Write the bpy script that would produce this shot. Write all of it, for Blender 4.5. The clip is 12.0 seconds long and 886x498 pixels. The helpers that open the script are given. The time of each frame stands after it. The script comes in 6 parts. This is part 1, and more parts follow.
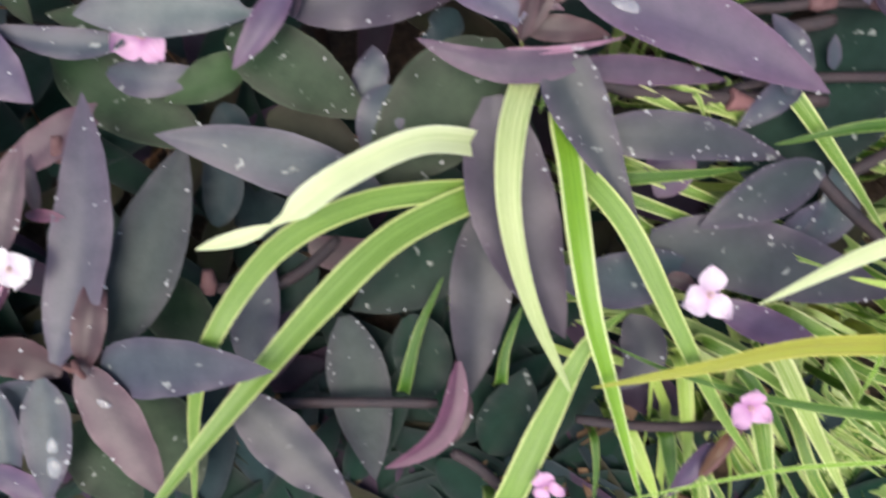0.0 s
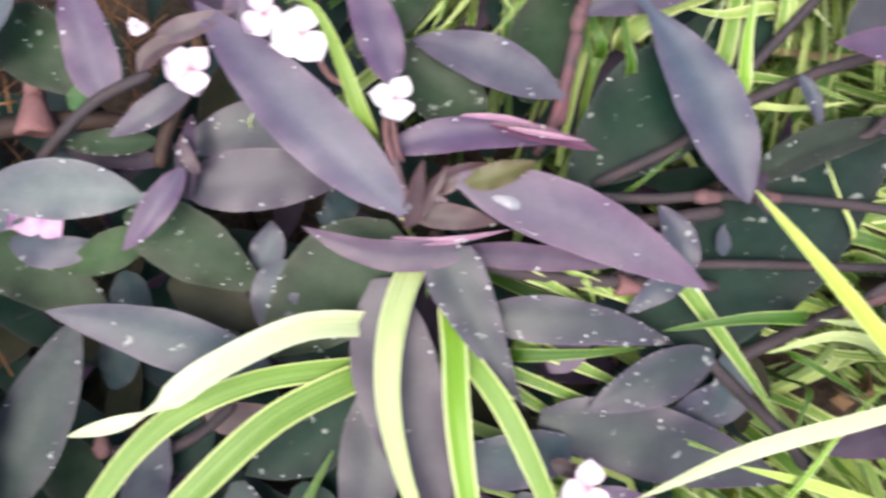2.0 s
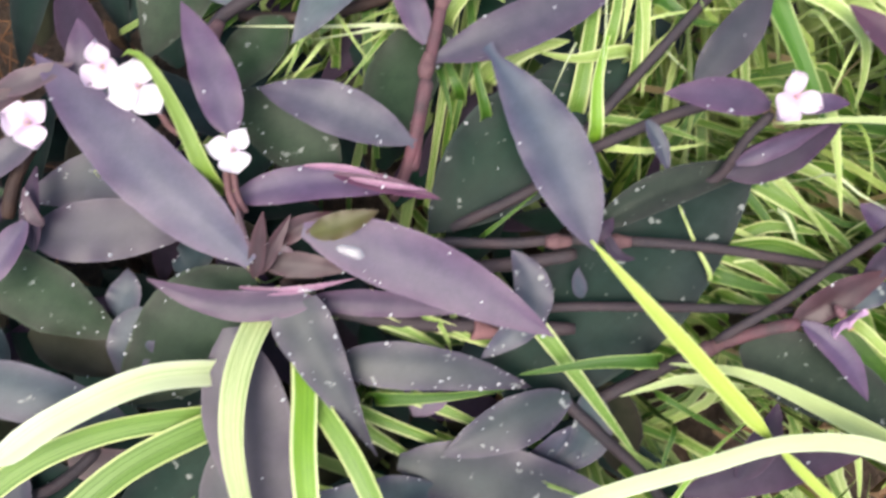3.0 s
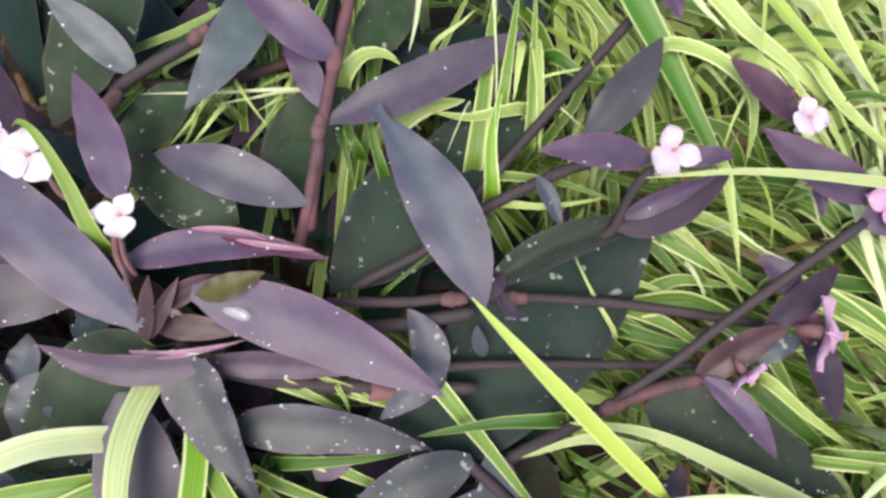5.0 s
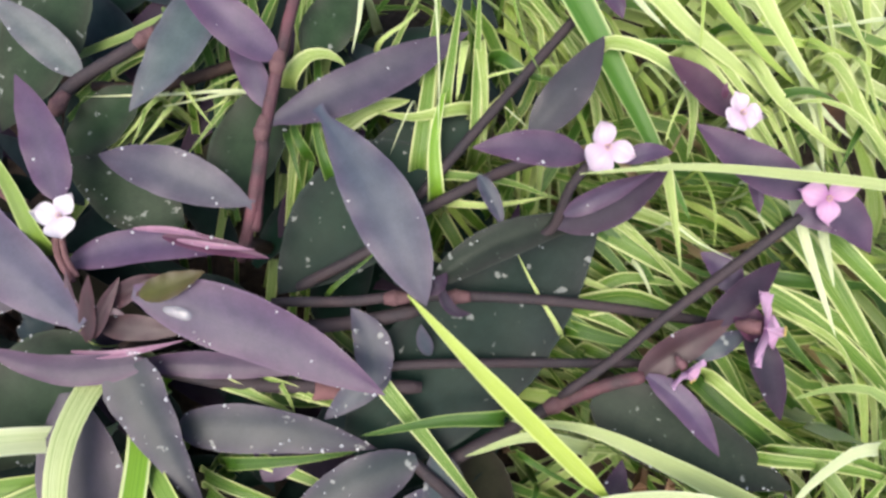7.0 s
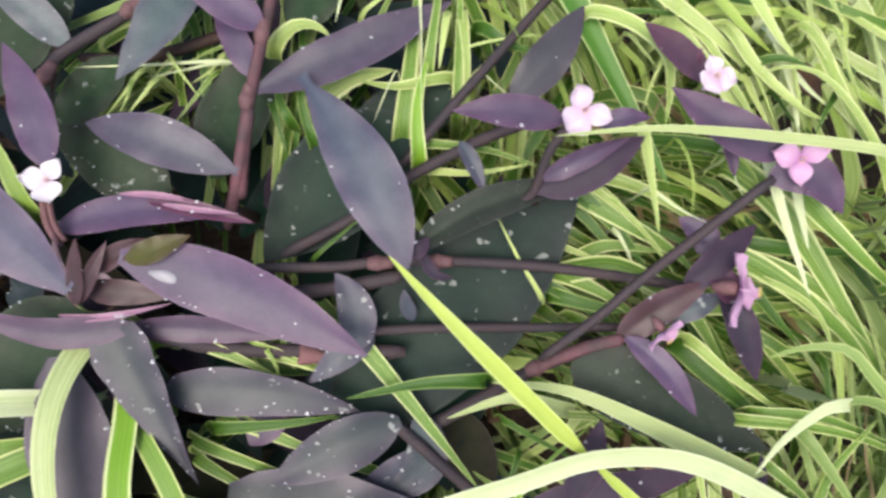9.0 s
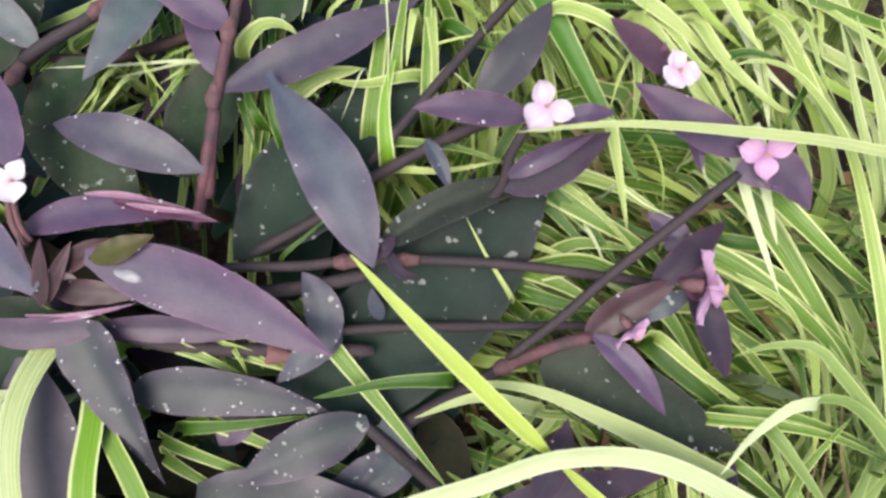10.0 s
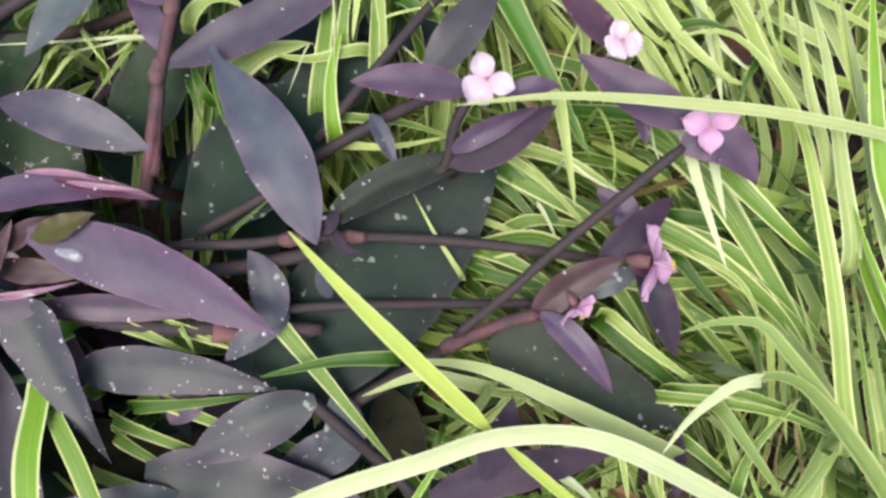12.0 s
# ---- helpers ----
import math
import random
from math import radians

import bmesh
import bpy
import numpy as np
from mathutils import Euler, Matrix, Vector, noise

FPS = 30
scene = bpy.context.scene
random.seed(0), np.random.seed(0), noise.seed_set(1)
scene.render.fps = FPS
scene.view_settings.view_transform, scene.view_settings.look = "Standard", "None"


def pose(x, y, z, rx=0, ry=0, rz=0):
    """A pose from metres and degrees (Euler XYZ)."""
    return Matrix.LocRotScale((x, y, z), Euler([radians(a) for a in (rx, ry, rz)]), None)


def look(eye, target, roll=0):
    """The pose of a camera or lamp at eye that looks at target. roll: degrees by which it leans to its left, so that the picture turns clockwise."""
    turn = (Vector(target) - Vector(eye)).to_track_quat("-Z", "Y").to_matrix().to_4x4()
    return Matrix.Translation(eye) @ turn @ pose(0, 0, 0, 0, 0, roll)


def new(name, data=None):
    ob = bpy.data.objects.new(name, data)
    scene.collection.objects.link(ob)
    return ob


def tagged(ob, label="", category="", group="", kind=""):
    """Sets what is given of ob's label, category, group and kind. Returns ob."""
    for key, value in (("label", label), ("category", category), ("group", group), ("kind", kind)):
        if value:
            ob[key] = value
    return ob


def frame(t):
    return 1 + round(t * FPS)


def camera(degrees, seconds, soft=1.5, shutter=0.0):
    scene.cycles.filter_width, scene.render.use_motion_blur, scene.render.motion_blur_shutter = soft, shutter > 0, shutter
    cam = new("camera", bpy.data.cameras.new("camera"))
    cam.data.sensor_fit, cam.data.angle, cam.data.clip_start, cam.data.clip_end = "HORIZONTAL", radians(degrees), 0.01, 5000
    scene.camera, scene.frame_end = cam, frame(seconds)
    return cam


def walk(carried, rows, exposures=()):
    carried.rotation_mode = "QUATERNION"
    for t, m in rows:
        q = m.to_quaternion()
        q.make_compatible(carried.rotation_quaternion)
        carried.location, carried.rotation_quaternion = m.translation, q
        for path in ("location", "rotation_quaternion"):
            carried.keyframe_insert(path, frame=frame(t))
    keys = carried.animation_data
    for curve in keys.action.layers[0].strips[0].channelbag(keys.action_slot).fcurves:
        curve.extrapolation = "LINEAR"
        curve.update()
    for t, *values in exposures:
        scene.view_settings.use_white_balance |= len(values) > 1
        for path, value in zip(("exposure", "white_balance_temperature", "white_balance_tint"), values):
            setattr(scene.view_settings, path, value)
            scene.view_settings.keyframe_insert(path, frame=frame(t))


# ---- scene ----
cam = camera(62, 12.0, soft=2.8, shutter=0.5)
PATH = [
    (0, pose(-0.1790, -0.1832, 0.4157, 11.63, -1.63, -0.46)),
    (0.5, pose(-0.2114, -0.1623, 0.4200, 13.34, -1.00, 0.66)),
    (1, pose(-0.2271, -0.1425, 0.4261, 14.90, -0.57, 1.44)),
    (1.5, pose(-0.1882, -0.1201, 0.4347, 14.80, -0.67, 1.59)),
    (2, pose(-0.1261, -0.1282, 0.4348, 15.66, -1.43, 1.34)),
    (2.5, pose(-0.0764, -0.1229, 0.4375, 15.20, -1.86, 1.05)),
    (3, pose(-0.0623, -0.1067, 0.4425, 15.65, -1.68, 0.62)),
    (3.5, pose(-0.0242, -0.0962, 0.4437, 18.73, -0.17, 0.37)),
    (3.7, pose(-0.0214, -0.0978, 0.4434, 18.80, -0.15, 0.33)),
    (5.3, pose(0.0017, -0.1047, 0.4421, 20.16, -0.04, -0.02)),
    (5.5, pose(0.0081, -0.1037, 0.4423, 20.18, -0.04, -0.04)),
    (6, pose(0.0144, -0.1041, 0.4430, 20.29, 0.10, -0.13)),
    (6.5, pose(0.0135, -0.1033, 0.4434, 20.24, 0.14, -0.19)),
    (7, pose(0.0207, -0.1096, 0.4412, 20.76, 0.35, -0.21)),
    (7.2, pose(0.0198, -0.1138, 0.4399, 20.75, 0.34, -0.23)),
    (8.8, pose(0.0190, -0.1249, 0.4411, 20.70, 0.22, -0.40)),
    (9, pose(0.0276, -0.1259, 0.4408, 20.70, 0.23, -0.40)),
    (9.5, pose(0.0405, -0.1269, 0.4391, 20.93, 0.75, -0.41)),
    (10, pose(0.0478, -0.1264, 0.4381, 20.78, 1.16, -0.36)),
    (10.5, pose(0.0520, -0.1232, 0.4373, 20.74, 1.22, -0.43)),
    (11, pose(0.0603, -0.1272, 0.4346, 20.81, 1.49, -0.33)),
    (11.5, pose(0.0689, -0.1256, 0.4340, 19.50, 1.67, -0.35)),
    (12, pose(0.0760, -0.1276, 0.4321, 19.47, 1.95, -0.34)),
]
walk(cam, PATH, exposures=[(0, 0.37), (0.5, 0.54), (1.0, 0.68), (1.5, 0.76), (2.0, 0.84), (2.5, 0.66), (3.5, 0.70), (5.5, 0.40), (7.0, 0.40), (9.5, 0.42), (12, 0.37)])

# ---- light: bright overcast sky, sun veiled by cloud ----
world = bpy.data.worlds.new("overcast_sky")
scene.world = world
world.use_nodes = True
wn = world.node_tree
sky = wn.nodes.new("ShaderNodeTexSky")
sky.sky_type = "NISHITA"
sky.sun_disc = False
sky.sun_elevation, sky.sun_rotation = radians(62), radians(200)
sky.dust_density, sky.ozone_density = 4.0, 0.6
wn.nodes["Background"].inputs["Strength"].default_value = 0.145
wn.links.new(sky.outputs["Color"], wn.nodes["Background"].inputs["Color"])
sun_data = bpy.data.lights.new("veiled_sun", "SUN")
sun_data.energy, sun_data.angle, sun_data.color = 1.7, radians(40), (1.0, 0.94, 0.86)
sun = new("veiled_sun", sun_data)
sun.matrix_world = look((-0.2, -0.45, 1.0), (0, 0, 0))

# ---- the planting bed's own frame: millimetres across, up the slope, and out of the foliage ----
ACROSS = Vector((1, 0, 0))
UPSLOPE = Vector((0, math.sin(radians(70)), math.cos(radians(70))))
OUT = Vector((0, -math.cos(radians(70)), math.sin(radians(70))))
BED = Vector((0, 0, 0.13))


def at(p):
    return BED + (ACROSS * p[0] + UPSLOPE * p[1] + OUT * p[2]) * 0.001


# ---- materials ----
def nodes_of(name, rough=0.5):
    m = bpy.data.materials.new(name)
    m.use_nodes = True
    nt = m.node_tree
    b = nt.nodes["Principled BSDF"]
    b.inputs["Roughness"].default_value = rough
    return m, nt, b


def math_node(nt, op, a, b=None, clamp=False):
    n = nt.nodes.new("ShaderNodeMath")
    n.operation, n.use_clamp = op, clamp
    for i, v in enumerate((a, b)):
        if v is None:
            continue
        if isinstance(v, (int, float)):
            n.inputs[i].default_value = v
        else:
            nt.links.new(v, n.inputs[i])
    return n.outputs[0]


def mix_node(nt, fac, a, b, blend="MIX"):
    n = nt.nodes.new("ShaderNodeMix")
    n.data_type, n.blend_type = "RGBA", blend
    for sock, v in ((n.inputs["Factor"], fac), (n.inputs["A"], a), (n.inputs["B"], b)):
        if isinstance(v, (int, float)):
            sock.default_value = v
        elif isinstance(v, tuple):
            sock.default_value = (*v, 1)
        else:
            nt.links.new(v, sock)
    return n.outputs["Result"]


def ramp_node(nt, fac, stops):
    n = nt.nodes.new("ShaderNodeValToRGB")
    r = n.color_ramp
    while len(r.elements) < len(stops):
        r.elements.new(0.5)
    for e, (p, c) in zip(r.elements, stops):
        e.position, e.color = p, (*c, 1) if isinstance(c, tuple) else (c, c, c, 1)
    nt.links.new(fac, n.inputs["Fac"])
    return n.outputs["Color"]


def noise_node(nt, vec, scale, detail=3.0):
    n = nt.nodes.new("ShaderNodeTexNoise")
    n.inputs["Scale"].default_value, n.inputs["Detail"].default_value = scale, detail
    nt.links.new(vec, n.inputs["Vector"])
    return n.outputs["Fac"]


def stretch(nt, vec, sx, sy, sz=1.0):
    n = nt.nodes.new("ShaderNodeVectorMath")
    n.operation = "MULTIPLY"
    n.inputs[1].default_value = (sx, sy, sz)
    nt.links.new(vec, n.inputs[0])
    return n.outputs[0]


def bump_node(nt, height, strength, distance, bsdf):
    n = nt.nodes.new("ShaderNodeBump")
    n.inputs["Strength"].default_value, n.inputs["Distance"].default_value = strength, distance
    nt.links.new(height, n.inputs["Height"])
    nt.links.new(n.outputs["Normal"], bsdf.inputs["Normal"])


def translucent(nt, bsdf, colour, amount):
    t = nt.nodes.new("ShaderNodeBsdfTranslucent")
    nt.links.new(colour, t.inputs["Color"])
    mx = nt.nodes.new("ShaderNodeMixShader")
    mx.inputs[0].default_value = amount
    nt.links.new(bsdf.outputs[0], mx.inputs[1])
    nt.links.new(t.outputs[0], mx.inputs[2])
    nt.links.new(mx.outputs[0], nt.nodes["Material Output"].inputs["Surface"])


def leaf_material(name, main, other, rim, rough=0.42, speck=0.0, joined=False, gloss=0.38):
    """Fleshy leaf: two tones that drift along the blade, lengthwise veins, a coloured rim, pale scuffs."""
    m, nt, b = nodes_of(name, rough)
    tc = nt.nodes.new("ShaderNodeTexCoord")
    sep = nt.nodes.new("ShaderNodeSeparateXYZ")
    nt.links.new(tc.outputs["UV"], sep.inputs[0])
    u, v = sep.outputs[0], sep.outputs[1]
    if joined:
        rnd = nt.nodes.new("ShaderNodeNewGeometry").outputs["Random Per Island"]
    else:
        rnd = nt.nodes.new("ShaderNodeObjectInfo").outputs["Random"]
    off = math_node(nt, "ABSOLUTE", math_node(nt, "MULTIPLY", math_node(nt, "SUBTRACT", u, 0.5), 2.0))
    big = noise_node(nt, tc.outputs["Object"], 38.0, 3.0)
    drift = math_node(nt, "ADD", math_node(nt, "MULTIPLY", rnd, 0.6), math_node(nt, "MULTIPLY", big, 0.9))
    drift = math_node(nt, "SUBTRACT", drift, 0.35, True)
    half = math_node(nt, "MULTIPLY", math_node(nt, "SUBTRACT", u, 0.5), math_node(nt, "SUBTRACT", rnd, 0.5))
    drift = math_node(nt, "ADD", drift, math_node(nt, "MULTIPLY", half, 1.6), True)
    col = mix_node(nt, drift, main, other)
    edge = math_node(nt, "POWER", off, 2.6)
    col = mix_node(nt, math_node(nt, "MULTIPLY", edge, 0.75), col, rim)
    tip = math_node(nt, "POWER", v, 3.5)
    col = mix_node(nt, math_node(nt, "MULTIPLY", tip, 0.6), col, rim)
    veins = noise_node(nt, stretch(nt, tc.outputs["UV"], 34.0, 1.6), 1.0, 4.0)
    col = mix_node(nt, 0.14, col, ramp_node(nt, veins, [(0.3, 0.55), (0.7, 1.0)]), "MULTIPLY")
    hair = ramp_node(nt, off, [(0.90, 0.0), (0.985, 1.0)])
    col = mix_node(nt, math_node(nt, "MULTIPLY", hair, math_node(nt, "MULTIPLY", big, 0.55)), col, tuple(min(0.4, 1.5 * q + 0.05) for q in main))
    blot = noise_node(nt, tc.outputs["Object"], 150.0, 5.0)
    col = mix_node(nt, 0.45, col, ramp_node(nt, blot, [(0.32, (0.62, 0.66, 0.66)), (0.68, (1.16, 1.12, 1.12))]), "MULTIPLY")
    fine = noise_node(nt, tc.outputs["Object"], 900.0, 2.0)
    col = mix_node(nt, 0.25, col, ramp_node(nt, fine, [(0.3, 0.6), (0.75, 1.15)]), "MULTIPLY")
    if speck:
        sc = noise_node(nt, tc.outputs["Object"], 160.0, 3.0)
        mask = ramp_node(nt, sc, [(0.675, 0.0), (0.71, 1.0)])
        col = mix_node(nt, math_node(nt, "MULTIPLY", mask, speck), col, (0.44, 0.47, 0.44))
    nt.links.new(col, b.inputs["Base Color"])
    b.inputs["Specular IOR Level"].default_value = gloss
    rr = math_node(nt, "ADD", math_node(nt, "MULTIPLY", big, 0.25), rough - 0.12)
    nt.links.new(rr, b.inputs["Roughness"])
    bump_node(nt, math_node(nt, "ADD", veins, math_node(nt, "MULTIPLY", fine, 0.25)), 0.22, 0.0004, b)
    return m


LEAVES = {
    "mauve": ((0.102, 0.066, 0.133), (0.078, 0.066, 0.114), (0.123, 0.057, 0.119)),
    "violet": ((0.093, 0.067, 0.117), (0.080, 0.059, 0.100), (0.124, 0.056, 0.110)),
    "greymauve": ((0.085, 0.075, 0.106), (0.068, 0.077, 0.090), (0.101, 0.063, 0.106)),
    # steel: a bluish sheen is mixed into this leaf colour
    "steel": ((0.071, 0.085, 0.126), (0.051, 0.085, 0.109), (0.097, 0.062, 0.115)),
    "dusk": ((0.054, 0.039, 0.064), (0.043, 0.042, 0.057), (0.067, 0.034, 0.062)),
    "slate": ((0.066, 0.074, 0.106), (0.048, 0.082, 0.086), (0.085, 0.060, 0.100)),
    "slategreen": ((0.057, 0.076, 0.075), (0.059, 0.082, 0.073), (0.071, 0.063, 0.079)),
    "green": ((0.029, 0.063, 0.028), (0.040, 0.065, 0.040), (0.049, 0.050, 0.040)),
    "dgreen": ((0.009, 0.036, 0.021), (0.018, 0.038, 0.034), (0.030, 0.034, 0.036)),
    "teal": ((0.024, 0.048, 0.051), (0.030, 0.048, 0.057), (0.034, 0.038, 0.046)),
}
LEAVES.update({
    "lavender": ((0.092, 0.079, 0.141), (0.077, 0.081, 0.127), (0.116, 0.067, 0.123)),
    # shadowslate and shadowmauve: slate and mauve darkened, with shade put into the colour
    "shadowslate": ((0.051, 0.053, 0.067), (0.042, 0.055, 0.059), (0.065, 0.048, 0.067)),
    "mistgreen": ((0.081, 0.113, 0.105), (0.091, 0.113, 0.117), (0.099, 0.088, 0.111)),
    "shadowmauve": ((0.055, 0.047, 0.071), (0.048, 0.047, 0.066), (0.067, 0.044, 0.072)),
    "mist": ((0.097, 0.124, 0.135), (0.083, 0.136, 0.131), (0.111, 0.096, 0.131)),
    "dullmauve": ((0.093, 0.065, 0.105), (0.076, 0.065, 0.094), (0.121, 0.060, 0.110)),
    "plum": ((0.089, 0.044, 0.071), (0.067, 0.040, 0.067), (0.121, 0.048, 0.077)),
    "greysteel": ((0.095, 0.093, 0.126), (0.083, 0.093, 0.113), (0.105, 0.074, 0.115)),
    "greymoss": ((0.032, 0.052, 0.035), (0.040, 0.049, 0.039), (0.043, 0.043, 0.040)),
    "slatemauve": ((0.053, 0.054, 0.070), (0.039, 0.057, 0.057), (0.076, 0.053, 0.090)),
})
LEAVES.update({
    "olive": ((0.078, 0.086, 0.008), (0.070, 0.062, 0.016), (0.090, 0.052, 0.036)),
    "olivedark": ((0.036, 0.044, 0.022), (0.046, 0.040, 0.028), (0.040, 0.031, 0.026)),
    "bronze": ((0.065, 0.034, 0.040), (0.055, 0.036, 0.044), (0.099, 0.044, 0.055)),
    "rosegrey": ((0.118, 0.083, 0.098), (0.093, 0.074, 0.082), (0.141, 0.074, 0.100)),
    "rosy": ((0.107, 0.040, 0.077), (0.086, 0.038, 0.072), (0.174, 0.062, 0.122)),
    "pink": ((0.400, 0.210, 0.300), (0.320, 0.160, 0.245), (0.470, 0.280, 0.370)),
    "fern": ((0.046, 0.096, 0.036), (0.056, 0.094, 0.044), (0.050, 0.068, 0.040)),
    "leafgreen": ((0.060, 0.150, 0.055), (0.070, 0.125, 0.055), (0.070, 0.115, 0.046)),
    "dry": ((0.320, 0.240, 0.155), (0.230, 0.155, 0.100), (0.250, 0.180, 0.115)),
    "brown": ((0.150, 0.066, 0.026), (0.115, 0.052, 0.030), (0.090, 0.045, 0.030)),
})
MATS = {n: leaf_material("leaf_" + n, *c, speck=0.55 if n in ("green", "dgreen", "slate", "greymoss", "slatemauve") else 0.0, gloss=0.1 if n == "dgreen" else 0.13 if "green" in n or n in ("teal", "greymoss", "fern", "olivedark", "dusk") else 0.42) for n, c in LEAVES.items()}
# darkest leaf tones at low gloss, so colour deepens the shade under the shoots
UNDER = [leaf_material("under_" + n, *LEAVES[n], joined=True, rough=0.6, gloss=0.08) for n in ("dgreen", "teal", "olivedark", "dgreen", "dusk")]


def blade_material(name, body, margin, stripe, edge_at, lines, joined=False):
    """Grass blade: green middle, cream margins and fine cream lines, all lengthwise."""
    m, nt, b = nodes_of(name, 0.37)
    tc = nt.nodes.new("ShaderNodeTexCoord")
    sep = nt.nodes.new("ShaderNodeSeparateXYZ")
    nt.links.new(tc.outputs["UV"], sep.inputs[0])
    u, v = sep.outputs[0], sep.outputs[1]
    if joined:
        rnd = nt.nodes.new("ShaderNodeNewGeometry").outputs["Random Per Island"]
    else:
        rnd = nt.nodes.new("ShaderNodeObjectInfo").outputs["Random"]
    off = math_node(nt, "ABSOLUTE", math_node(nt, "MULTIPLY", math_node(nt, "SUBTRACT", u, 0.5), 2.0))
    cmb = nt.nodes.new("ShaderNodeCombineXYZ")
    nt.links.new(math_node(nt, "ADD", math_node(nt, "MULTIPLY", u, 24.0), math_node(nt, "MULTIPLY", rnd, 60.0)), cmb.inputs[0])
    nt.links.new(math_node(nt, "MULTIPLY", v, 1.2), cmb.inputs[1])
    streak = noise_node(nt, cmb.outputs[0], 1.0, 1.5)
    inner = ramp_node(nt, streak, [(0.53 - lines, 0.0), (0.66 - lines, 1.0)])
    wob = math_node(nt, "ADD", off, math_node(nt, "MULTIPLY", math_node(nt, "SUBTRACT", streak, 0.5), 0.22))
    outer = ramp_node(nt, wob, [(edge_at - 0.05, 0.0), (edge_at + 0.06, 1.0)])
    col = mix_node(nt, math_node(nt, "MULTIPLY", inner, 0.85), body, stripe)
    col = mix_node(nt, outer, col, margin)
    fibre = noise_node(nt, stretch(nt, cmb.outputs[0], 3.2, 0.6), 1.0, 3.0)
    col = mix_node(nt, 0.35, col, ramp_node(nt, fibre, [(0.32, (0.62, 0.70, 0.52)), (0.62, (1.08, 1.06, 1.06))]), "MULTIPLY")
    patch = noise_node(nt, tc.outputs["Object"], 45.0, 3.0)
    tone = math_node(nt, "ADD", math_node(nt, "MULTIPLY", rnd, 0.35), math_node(nt, "MULTIPLY", patch, 0.5))
    col = mix_node(nt, 0.6, col, ramp_node(nt, tone, [(0.1, (0.60, 0.70, 0.48)), (0.65, (1.07, 1.11, 0.96))]), "MULTIPLY")
    nt.links.new(col, b.inputs["Base Color"])
    bump_node(nt, noise_node(nt, stretch(nt, tc.outputs["UV"], 40.0, 1.0), 1.0, 2.0), 0.4, 0.0004, b)
    translucent(nt, b, col, 0.22)
    return m


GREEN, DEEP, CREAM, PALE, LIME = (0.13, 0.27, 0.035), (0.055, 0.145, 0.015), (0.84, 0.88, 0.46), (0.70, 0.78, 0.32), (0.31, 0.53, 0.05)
BLADES = {
    "edged": ((0.15, 0.30, 0.040), CREAM, (0.52, 0.62, 0.20), 0.78, 0.02),
    "edged2": ((0.34, 0.50, 0.10), CREAM, (0.74, 0.80, 0.38), 0.72, 0.06),
    "lined": ((0.74, 0.80, 0.46), (0.84, 0.87, 0.55), (0.26, 0.40, 0.10), 0.90, 0.05),
    "pale": ((0.54, 0.68, 0.24), CREAM, PALE, 0.76, 0.08),
    "silvery": ((0.60, 0.69, 0.33), (0.86, 0.89, 0.58), (0.34, 0.48, 0.13), 0.80, 0.06),
    "cream": ((0.80, 0.85, 0.58), (0.87, 0.90, 0.68), (0.56, 0.67, 0.30), 0.78, 0.0),
    "sagepale": ((0.54, 0.62, 0.30), (0.68, 0.74, 0.42), (0.42, 0.52, 0.22), 0.80, 0.0),
    "straw": ((0.34, 0.25, 0.13), (0.45, 0.36, 0.20), (0.26, 0.17, 0.09), 0.8, 0.0),
}
BLADES.update({
    "limesage": ((0.26, 0.39, 0.07), (0.56, 0.66, 0.24), (0.20, 0.32, 0.05), 0.84, 0.0),
    "limegreen": ((0.27, 0.43, 0.10), (0.76, 0.82, 0.36), (0.13, 0.26, 0.035), 0.84, 0.04),
    "limebright": ((0.52, 0.64, 0.11), (0.68, 0.76, 0.28), (0.58, 0.68, 0.20), 0.78, 0.02),
    "broadgreen": ((0.11, 0.27, 0.04), (0.70, 0.78, 0.38), (0.17, 0.34, 0.07), 0.86, 0.03),
    "limegold": ((0.40, 0.43, 0.06), (0.58, 0.56, 0.13), (0.30, 0.26, 0.05), 0.84, 0.02),
    "sage": ((0.26, 0.38, 0.11), (0.54, 0.62, 0.26), (0.38, 0.48, 0.16), 0.78, 0.04),
    "lime": ((0.27, 0.49, 0.045), (0.82, 0.88, 0.48), (0.18, 0.38, 0.03), 0.76, 0.02),
    # dark green that also gives low blades a shaded look by colour
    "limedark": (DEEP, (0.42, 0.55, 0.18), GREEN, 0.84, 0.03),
})
BLADES.update({
    "limepale": ((0.42, 0.60, 0.11), (0.66, 0.74, 0.26), PALE, 0.76, 0.05),
    "tuft_green": ((0.105, 0.225, 0.026), (0.74, 0.80, 0.34), (0.32, 0.44, 0.09), 0.80, 0.0),
    "tuft_striped": ((0.20, 0.35, 0.055), (0.80, 0.85, 0.42), (0.66, 0.74, 0.30), 0.72, 0.04),
})
BLADE_MATS = {n: blade_material("blade_" + n, *c) for n, c in BLADES.items()}
TUFT = [blade_material("tuft_" + n, *BLADES[n], joined=True) for n in ("tuft_green", "tuft_striped", "limedark", "pale", "limepale", "sage", "silvery", "straw")]


